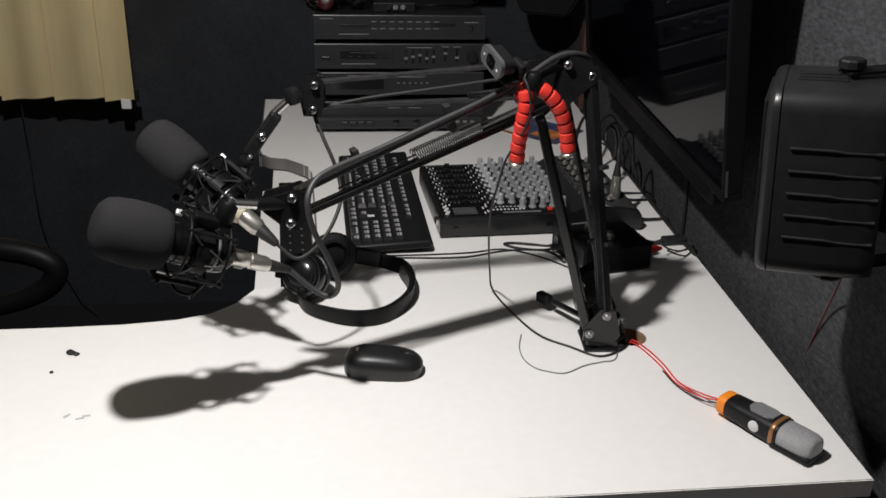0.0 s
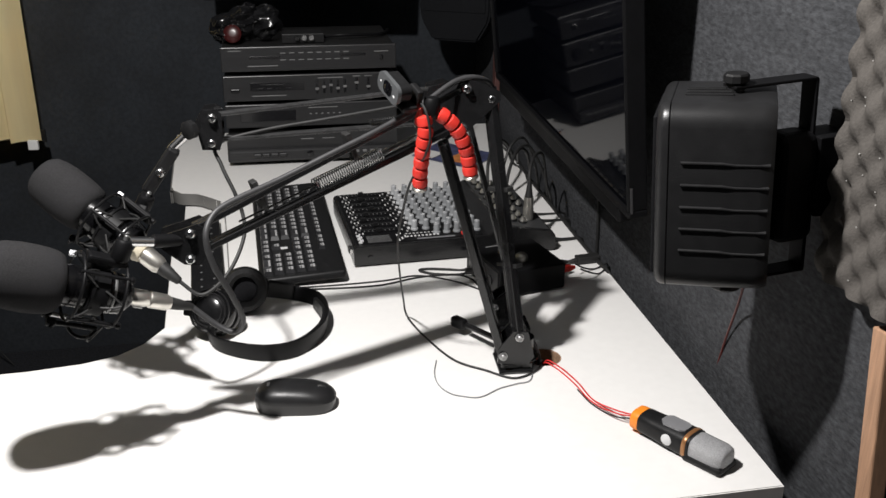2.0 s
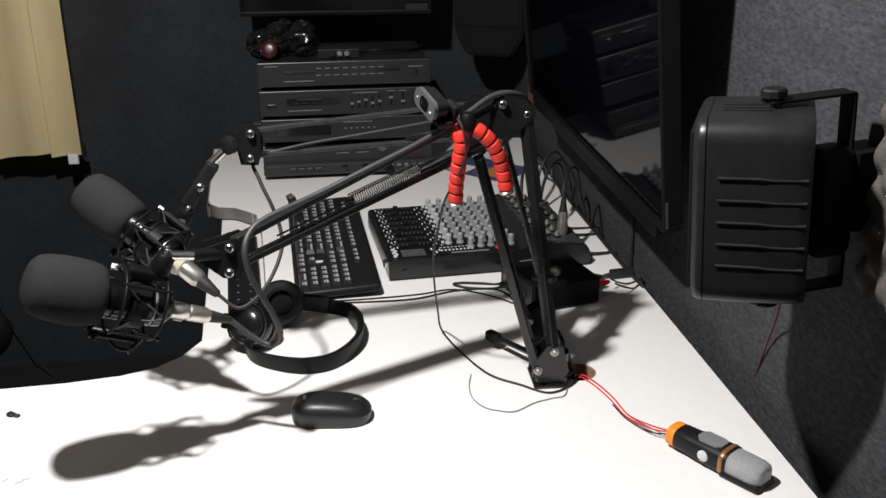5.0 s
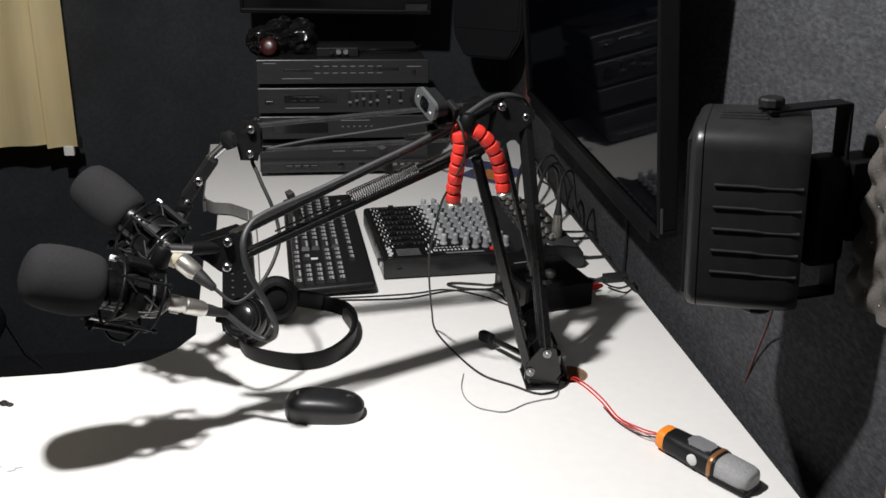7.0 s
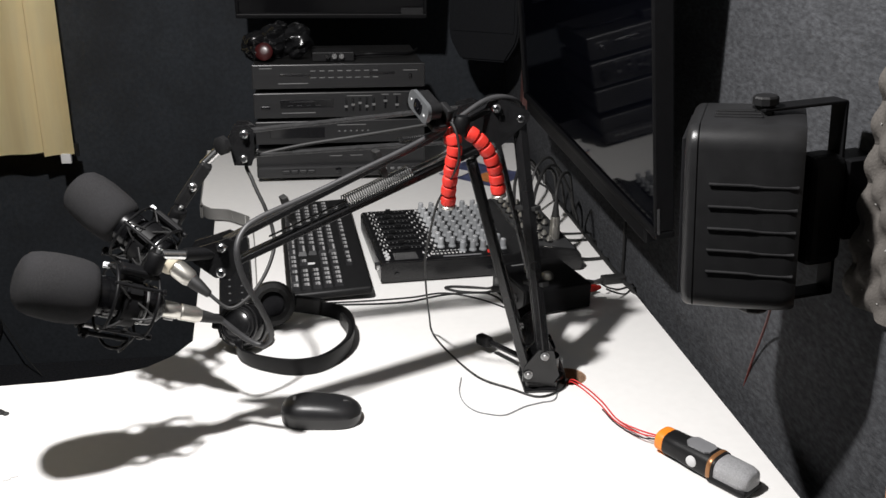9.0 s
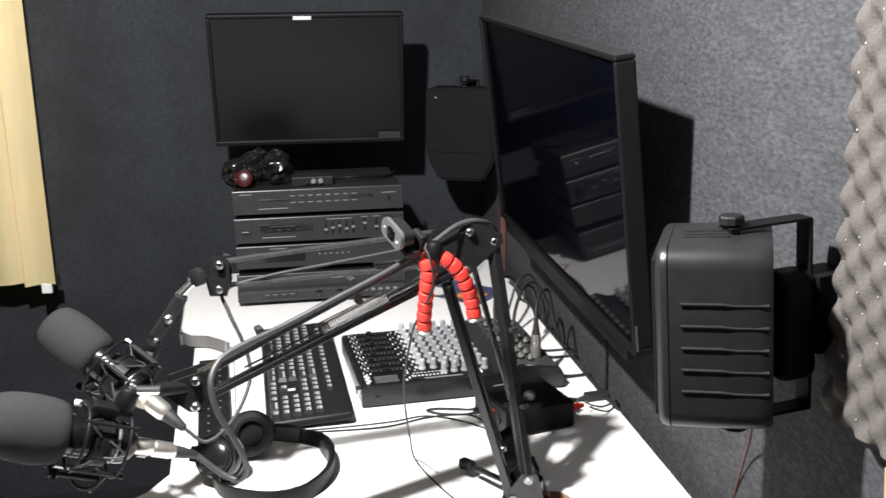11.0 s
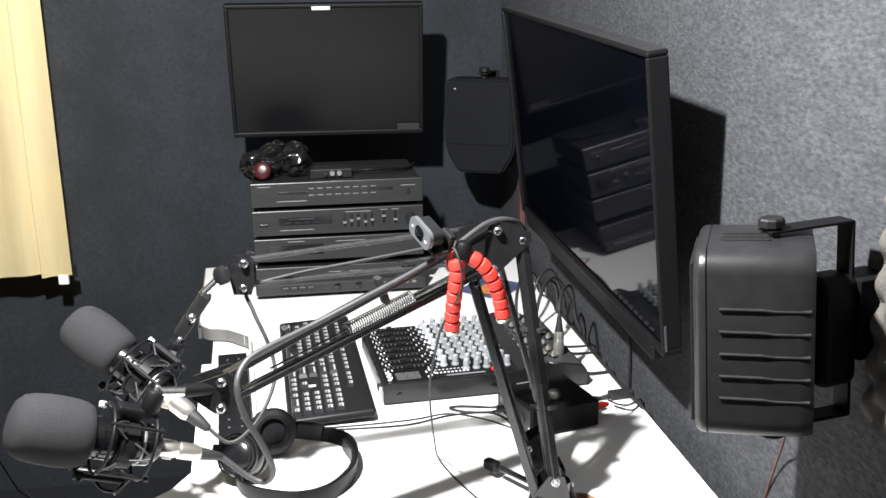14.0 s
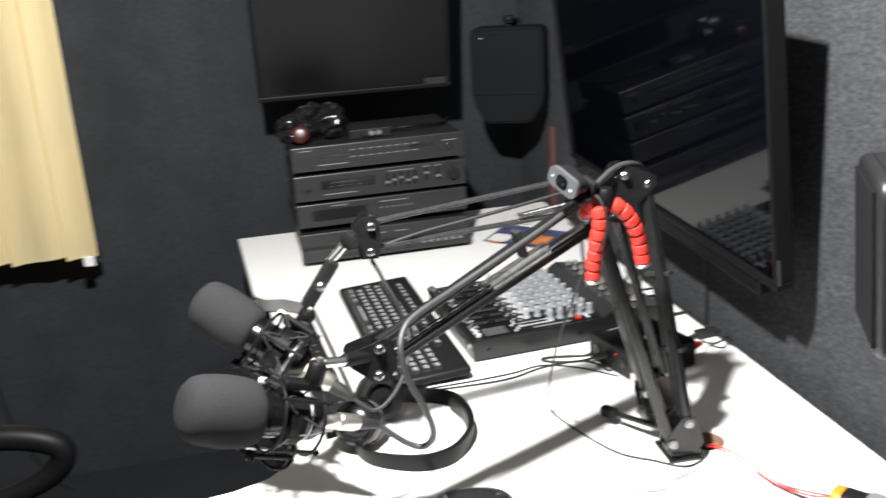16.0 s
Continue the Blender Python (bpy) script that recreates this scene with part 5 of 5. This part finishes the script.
def band(points, height, thick):
    """A springy strip that stands on its edge along the points."""
    pts = spline(points, 8)
    bm = bmesh.new()
    rings = []
    for k, p in enumerate(pts):
        d = (pts[min(k + 1, len(pts) - 1)] - pts[max(k - 1, 0)]).normalized()
        sd = Vector((d.y, -d.x, 0)).normalized()
        u = (k / (len(pts) - 1))
        h = height * (0.75 + 0.25 * math.sin(math.pi * u))
        lean = 0.12
        rows_ = [p + sd * (a * thick / 2 + lean * b * h) + Vector((0, 0, b * h)) for a, b in ((-1, 0.04), (-0.5, 0), (0.5, 0), (1, 0.04), (1, 0.96), (0.5, 1), (-0.5, 1), (-1, 0.96))]
        rings.append([bm.verts.new(q) for q in rows_])
    for a, b in zip(rings, rings[1:]):
        for j in range(8):
            bm.faces.new((a[j], a[(j + 1) % 8], b[(j + 1) % 8], b[j]))
    bm.faces.new(rings[0][::-1])
    bm.faces.new(rings[-1])
    bmesh.ops.recalc_face_normals(bm, faces=bm.faces)
    return bm


z0 = DESK + 0.0008
arc = [(-0.192, 1.375, z0 + 0.006), (-0.172, 1.322, z0), (-0.132, 1.290, z0), (-0.086, 1.276, z0), (-0.044, 1.291, z0), (-0.013, 1.340, z0), (-0.006, 1.398, z0), (-0.020, 1.452, z0), (-0.055, 1.482, z0), (-0.100, 1.478, z0 + 0.010)]
part("headband", band(arc, 0.030, 0.004), mic_black, hp, smooth=True)
part("headband_padding", band([Vector(p) + Vector((0.006 * (-0.09 - p[0]) / 0.1, 0.006 * (1.39 - p[1]) / 0.1, 0.002)) for p in arc[2:8]], 0.024, 0.006), cushion, hp, smooth=True)
for i, j in ((0, 1), (9, 8)):
    a, b = Vector(arc[i]), Vector(arc[j])
    part("slider", box((0.010, 0.030, 0.045), (0, 0, 0.020), frame_of(a + Vector((0, 0, 0.016)), b + Vector((0, 0, 0.016))), 0.003), black_plastic, hp)
part("slider_mark", box((0.0012, 0.004, 0.007), (0, 0, 0), frame_of(Vector((-0.155, 1.303, z0 + 0.012)), Vector((-0.12, 1.285, z0 + 0.012))), 0.0003), white_mark, hp)
rooted(hp)

# ---- slim black strip, interface box, papers ----
strip = thing("metal_strip", pose(-0.198, 1.462, 0.720, 0, 0, 6.8), "slim black metal strip with rows of small holes on a cabinet", "metal strip")
part("strip_body", box((0.058, 0.470, 0.020), (0.0, 0.235, 0.0105), None, 0.002), black_metal, strip)
for k in range(14):
    for s in (-0.010, 0.012):
        part("hole_rim", lathe([(0.0022, 0), (0.0022, 0.0008), (0.001, 0.0009)], 8, pose(s, 0.02 + 0.032 * k, 0.0203)), hifi_mark, strip)

ib = thing("audio_interface", pose(0.289, 1.448, DESK, 0, 0, 16), "small black audio interface box with metal knobs on the desk", "audio interface")
part("case", box((0.124, 0.130, 0.046), (0.062, 0.065, 0.026), None, 0.003), mic_black, ib)
part("face_trim", box((0.003, 0.134, 0.052), (-0.0015, 0.065, 0.027), None, 0.001), mic_black, ib)
part("corner_foot", box((0.006, 0.012, 0.020), (-0.003, 0.004, 0.0105), None, 0.002), scrap_grey, ib, "small pale corner foot")
part("face", box((0.003, 0.126, 0.044), (-0.0042, 0.065, 0.027), None, 0.001), black_plastic, ib)
for x, y in ((0.046, 0.082), (0.058, 0.040)):
    part("knob", lathe([(0.0115, 0), (0.0115, 0.006), (0.0100, 0.010), (0.0065, 0.0130), (0.002, 0.014)], 20, pose(x, y, 0.049)), nickel, ib, "bright metal knob", True)
for y in (0.03, 0.075, 0.105):
    part("jack_socket", lathe([(0.008, 0), (0.008, 0.003), (0.004, 0.003)], 16, pose(-0.0055, y, 0.027, 0, -90)), black_metal, ib, smooth=True)
part("jack_plug", rod((-0.004, 0.075, 0.027), (-0.030, 0.080, 0.025), 0.006, 14), rubber, ib, smooth=True)
part("lamp", lathe([(0.002, 0), (0.002, 0.001)], 10, pose(-0.0055, 0.05, 0.036, 0, -90)), red_rubber, ib)
part("label_bar", box((0.03, 0.004, 0.0005), (0.04, 0.115, 0.0493), None, 0.0001), hifi_mark, ib)
part("red_plug", lathe([(0.004, 0), (0.0065, 0.002), (0.0065, 0.018), (0.003, 0.030)], 16, pose(0.124, 0.020, 0.028, 0, 90)), red_rubber, ib, "red audio plug", True)
part("black_plug", lathe([(0.004, 0), (0.0065, 0.002), (0.0065, 0.018), (0.003, 0.030)], 16, pose(0.124, 0.045, 0.028, 0, 90)), rubber, ib, smooth=True)
cable("audio_lead", [(0.440, 1.500, 0.778), (0.462, 1.512, 0.765), (0.485, 1.535), (0.500, 1.552), (0.515, 1.570, 0.745), (0.522, 1.58, 0.68), (0.526, 1.585, 0.55)], 0.0016, rubber, "thin black audio lead running over the desk edge")
cable("audio_lead", [(0.436, 1.525, 0.778), (0.458, 1.545, 0.760), (0.480, 1.556), (0.498, 1.566), (0.514, 1.580, 0.745), (0.521, 1.592, 0.66), (0.524, 1.60, 0.5)], 0.0016, rubber, "thin black audio lead beside the red plug")
ad = thing("cable_adapter", pose(0.478, 1.592, DESK, 0, 0, 10), "black cable adapter plug on the desk edge", "adapter")
part("adapter_body", box((0.046, 0.020, 0.014), (0, 0, 0.0075), None, 0.003), rubber, ad)
part("strain_relief", rod((-0.023, 0, 0.0075), (-0.044, -0.002, 0.006), 0.004, 12, 0.0025), rubber, ad, smooth=True)
cable("audio_lead", [(0.434, 1.582, 0.757), (0.415, 1.585, 0.758), (0.395, 1.583, 0.770), (0.385, 1.581, 0.774)], 0.002, rubber, "black lead between interface box and adapter")
for k, (y, x) in enumerate(((1.690, 0.372), (1.795, 0.362), (1.835, 0.355))):
    cable("audio_lead", [(x, y, 0.780), (x + 0.03, y + 0.002, 0.775), (x + 0.07, y + 0.006, 0.757), (0.474, y + 0.012), (0.492, y + 0.016, 0.752), (0.502, y + 0.02, 0.72), (0.508, y + 0.02, 0.5)],
          0.0032 - 0.0005 * k, rubber, "black audio lead from the mixer over the desk edge")
cable("audio_lead", [(0.395, 1.86, 0.86), (0.40, 1.88, 0.885), (0.43, 1.91, 0.88), (0.465, 1.93, 0.82), (0.480, 1.94, 0.765), (0.49, 1.95, 0.70), (0.495, 1.95, 0.5)], 0.003, rubber, "black lead arching from the mixer over the desk edge")
cable("audio_lead", [(0.375, 1.93, 0.82), (0.40, 1.96, 0.87), (0.435, 1.99, 0.875), (0.465, 2.01, 0.81), (0.476, 2.02, 0.762), (0.484, 2.03, 0.70), (0.49, 2.03, 0.5)], 0.003, rubber, "black lead arching beside the television")
cable("wall_lead", [(0.425, 2.300, 0.800), (0.455, 2.200, 0.775), (0.468, 2.080, 0.756), (0.478, 1.900, 0.7545), (0.487, 1.720, 0.7545), (0.494, 1.600, 0.7545), (0.503, 1.545, 0.751), (0.516, 1.520, 0.72), (0.522, 1.515, 0.60)], 0.0036, rubber, "thick black lead along the desk edge by the wall")
cable("audio_lead", [(0.352, 1.760, 0.803), (0.362, 1.790, 0.860), (0.392, 1.850, 0.892), (0.428, 1.930, 0.862), (0.452, 2.000, 0.800), (0.462, 2.060, 0.758), (0.470, 2.120, 0.7545)], 0.0034, rubber, "black lead looping from the mixer to the wall")
cable("audio_lead", [(0.330, 1.840, 0.805), (0.338, 1.885, 0.856), (0.366, 1.960, 0.880), (0.405, 2.050, 0.850), (0.438, 2.130, 0.795), (0.452, 2.200, 0.758), (0.458, 2.270, 0.7545)], 0.0034, rubber, "black lead arching behind the mixer")
plug = thing("cable_plug", pose(0.3865, 1.702, 0.7985), "upright nickel cable plug standing in the mixer", "plug")
part("plug_shell", lathe([(0.0095, 0), (0.010, 0.002), (0.010, 0.022), (0.009, 0.024), (0.0095, 0.026), (0.009, 0.045)], 20), nickel, plug, smooth=True)
part("plug_boot", lathe([(0.008, 0.045), (0.006, 0.058), (0.004, 0.075)], 16), rubber, plug, smooth=True)
cable("audio_lead", [(0.3865, 1.702, 0.871), (0.389, 1.713, 0.894), (0.408, 1.76, 0.908), (0.44, 1.83, 0.885), (0.468, 1.90, 0.80), (0.482, 1.91, 0.76), (0.492, 1.92, 0.70), (0.497, 1.92, 0.5)], 0.003, rubber, "black lead arching from an upright plug")


def sheet(name, pts, z, mat, curl=0.006):
    bm = bmesh.new()
    (ax, ay), (bx, by), (cx, cy), (dx, dy) = pts
    n, grid = 8, []
    for i in range(n + 1):
        u, row = i / n, []
        for j in range(n + 1):
            v = j / n
            x = (1 - u) * (1 - v) * ax + u * (1 - v) * bx + u * v * cx + (1 - u) * v * dx
            y = (1 - u) * (1 - v) * ay + u * (1 - v) * by + u * v * cy + (1 - u) * v * dy
            row.append(bm.verts.new((x, y, z + curl * (max(0, u - 0.6) ** 2 + max(0, 0.3 - v) ** 2) * 2)))
        grid.append(row)
    for a, b in zip(grid, grid[1:]):
        for j in range(n):
            bm.faces.new((a[j], b[j], b[j + 1], a[j + 1]))
    bmesh.ops.recalc_face_normals(bm, faces=bm.faces)
    bmesh.ops.solidify(bm, geom=bm.faces[:], thickness=0.0004)
    return part(name, bm, mat, None, smooth=True)


fly = tagged(sheet("flyer", [(0.215, 2.29), (0.345, 2.17), (0.432, 2.28), (0.300, 2.41)], DESK + 0.002, paper_blue), "dark glossy printed flyer with orange patch on the desk", "flyer")
for pts, mat, nm in (([(0.222, 2.29), (0.262, 2.253), (0.300, 2.30), (0.258, 2.335)], paper_white, "printed_patch"), ([(0.290, 2.245), (0.345, 2.195), (0.385, 2.25), (0.335, 2.295)], paper_orange, "printed_patch"), ([(0.225, 2.275), (0.25, 2.25), (0.262, 2.265), (0.24, 2.285)], paper_orange, "printed_patch")):
    o = sheet(nm, pts, DESK + 0.0034, mat)
    o.parent = fly
tagged(sheet("paper_sheet", [(0.24, 2.41), (0.36, 2.38), (0.42, 2.55), (0.30, 2.575)], DESK + 0.0015, paper_white), "plain white paper sheet on the far end of the desk", "paper")

# ---- things on the hi-fi stack ----
TOPZ = DESK + 0.2805
bundle = thing("headset", pose(-0.175, 2.345, TOPZ, 0, 0, 12), "black glossy folded headset with dark red glints on the hi-fi stack", "headset")
for x, y, z, r, mat, lab in ((-0.046, -0.002, 0.034, 0.036, film_wrap, ""), (0.000, 0.010, 0.046, 0.044, film_wrap, ""), (0.046, -0.002, 0.044, 0.042, film_wrap, "")):
    bm = bmesh.new()
    bmesh.ops.create_uvsphere(bm, u_segments=48, v_segments=32, radius=r)
    for v in bm.verts:
        q = Vector((v.co.x * 16 + v.co.z * 10, v.co.y * 34, v.co.z * 40 - v.co.x * 14)) + Vector((x, y, 0)) * 50
        v.co += v.co.normalized() * (0.013 * (1 - 2 * abs(noise.noise(q))) + 0.005 * noise.noise(q * 2.1) - 0.006)
        v.co.x *= 0.92
        v.co.z *= 0.88
        v.co += Vector((x, y, z))
    part("ear_cup", bm, mat, bundle, lab, True)
part("red_lens", lathe([(0.019, 0), (0.021, 0.002), (0.016, 0.006), (0.006, 0.007)], 24, frame_of((-0.036, -0.041, 0.026), (-0.044, -0.07, 0.034))), red_gloss, bundle, "dark red glossy lens", True)
part("headband", tube([(-0.07, 0.02, 0.012), (-0.03, 0.045, 0.040), (0.03, 0.050, 0.044), (0.085, 0.030, 0.022)], 0.008, 10, 8), black_plastic, bundle, smooth=True)
mb = thing("connector_box", pose(-0.040, 2.318, TOPZ, 0, 0, 4), "small black connector box with bright sockets on the stack", "connector box")
part("box_case", box((0.10, 0.06, 0.022), (0, 0.02, 0.0115), None, 0.002), black_plastic, mb)
for k in range(3):
    part("socket", lathe([(0.006, 0), (0.006, 0.012), (0.004, 0.012)], 12, pose(-0.015 + 0.017 * k, -0.010, 0.014, 90)), steel if k else black_metal, mb, smooth=True)
cable("power_lead", [(0.01, 2.36, TOPZ + 0.006), (0.05, 2.345, TOPZ + 0.012), (0.10, 2.36, TOPZ + 0.010), (0.15, 2.39, TOPZ + 0.006), (0.17, 2.45, TOPZ + 0.006)], 0.0038, mic_black, "thick black lead lying on the hi-fi stack")

# ---- leads on the walls and crumbs on the desk ----
wire = lambda pts: [(*(room @ Vector((WE - o, y, 0))).to_2d(), z) for y, z, o in pts]
cable("television_lead", wire([(1.62, 0.98, 0.10), (1.66, 0.90, 0.02), (1.665, 0.78, 0.006), (1.66, 0.6, 0.006), (1.66, 0.3, 0.006)]), 0.003, rubber, "black television lead down the felt wall")
cable("loudspeaker_wire", [(0.475, 0.95, 1.03), (0.50, 1.00, 0.99), (0.545, 1.10, 0.90), (0.560, 1.16, 0.80), (0.565, 1.19, 0.70), (0.565, 1.17, 0.6), (0.566, 1.18, 0.3)], 0.0017, dark_red_cable, "thin dark red loudspeaker wire hanging by the wall")
cable("loudspeaker_wire", [(0.49, 0.99, 1.06), (0.525, 1.02, 1.03), (0.53, 1.03, 0.99), (0.505, 1.01, 0.985)], 0.0022, rubber, "black wire loop behind the loudspeaker")
cable("wall_lead", [(-1.101, 2.70, 0.71), (-1.097, 2.70, 0.568), (-1.091, 2.70, 0.309), (-1.016, 2.70, 0.096), (-0.96, 2.69, 0.004)], 0.002, rubber, "thin dark lead hanging down from the curtain hem")
for x, y, s in ((-0.492, 1.196, 0.006), (-0.484, 1.192, 0.0045), (-0.503, 1.144, 0.0028)):
    bm = bmesh.new()
    bmesh.ops.create_icosphere(bm, subdivisions=2, radius=s)
    for v in bm.verts:
        v.co += v.co.normalized() * s * 0.7 * noise.noise(v.co * 160)
        v.co.z *= 0.5
    bm.transform(pose(x, y, DESK + s * 0.42, 0, 0, 40))
    tagged(part("crumb", bm, rubber), "tiny black crumb of foam on the white desk", "crumb", "crumbs on the desk")
for x, y in ((-0.450, 1.040), (-0.432, 1.034), (-0.425, 1.040)):
    tagged(part("paper_scrap", box((0.010, 0.003, 0.0006), (0, 0, 0), pose(x, y, DESK + 0.0006, 0, 0, random.uniform(0, 60)), 0.0002), scrap_grey), "tiny pale scrap on the white desk", "scrap", "crumbs on the desk")

# ---- office chair below the desk, left of its return ----
ch = thing("office_chair", pose(-1.04, 1.42, 0, 0, 0, 0), "black office chair with curved plastic armrests beside the desk", "chair")
part("seat", box((0.48, 0.48, 0.07), (0, 0, 0.45), None, 0.03, 4), cushion, ch, smooth=True)
part("backrest", box((0.06, 0.44, 0.20), (-0.27, 0, 0.58), pose(0, 0, 0, 0, -6, 0), 0.025, 4), cushion, ch, smooth=True)
for s in (-1, 1):
    part("armrest", tube([(-0.02, s * 0.25, 0.44), (-0.10, s * 0.28, 0.53), (-0.14, s * 0.28, 0.62), (-0.08, s * 0.28, 0.678), (0.10, s * 0.28, 0.690), (0.27, s * 0.28, 0.682), (0.348, s * 0.28, 0.650), (0.325, s * 0.28, 0.600), (0.22, s * 0.28, 0.560), (0.06, s * 0.28, 0.545), (-0.06, s * 0.28, 0.548)], 0.018, 12, 8, lambda u: 0.016 + 0.007 * math.sin(math.pi * u)), mic_black, ch, "curved black plastic armrest loop", True)
part("gas_column", rod((0, 0, 0.08), (0, 0, 0.42), 0.025, 16), black_metal, ch, smooth=True)
for k in range(5):
    a = radians(72 * k + 20)
    part("base_leg", bar((0.02 * math.cos(a), 0.02 * math.sin(a), 0.10), (0.28 * math.cos(a), 0.28 * math.sin(a), 0.065), 0.035, 0.025, 0.006), black_plastic, ch)
    part("castor", lathe([(0.020, -0.011), (0.025, -0.008), (0.025, 0.008), (0.020, 0.011)], 16, pose(0.28 * math.cos(a), 0.28 * math.sin(a), 0.0255, 90, 0, 72 * k + 20)), rubber, ch, smooth=True)
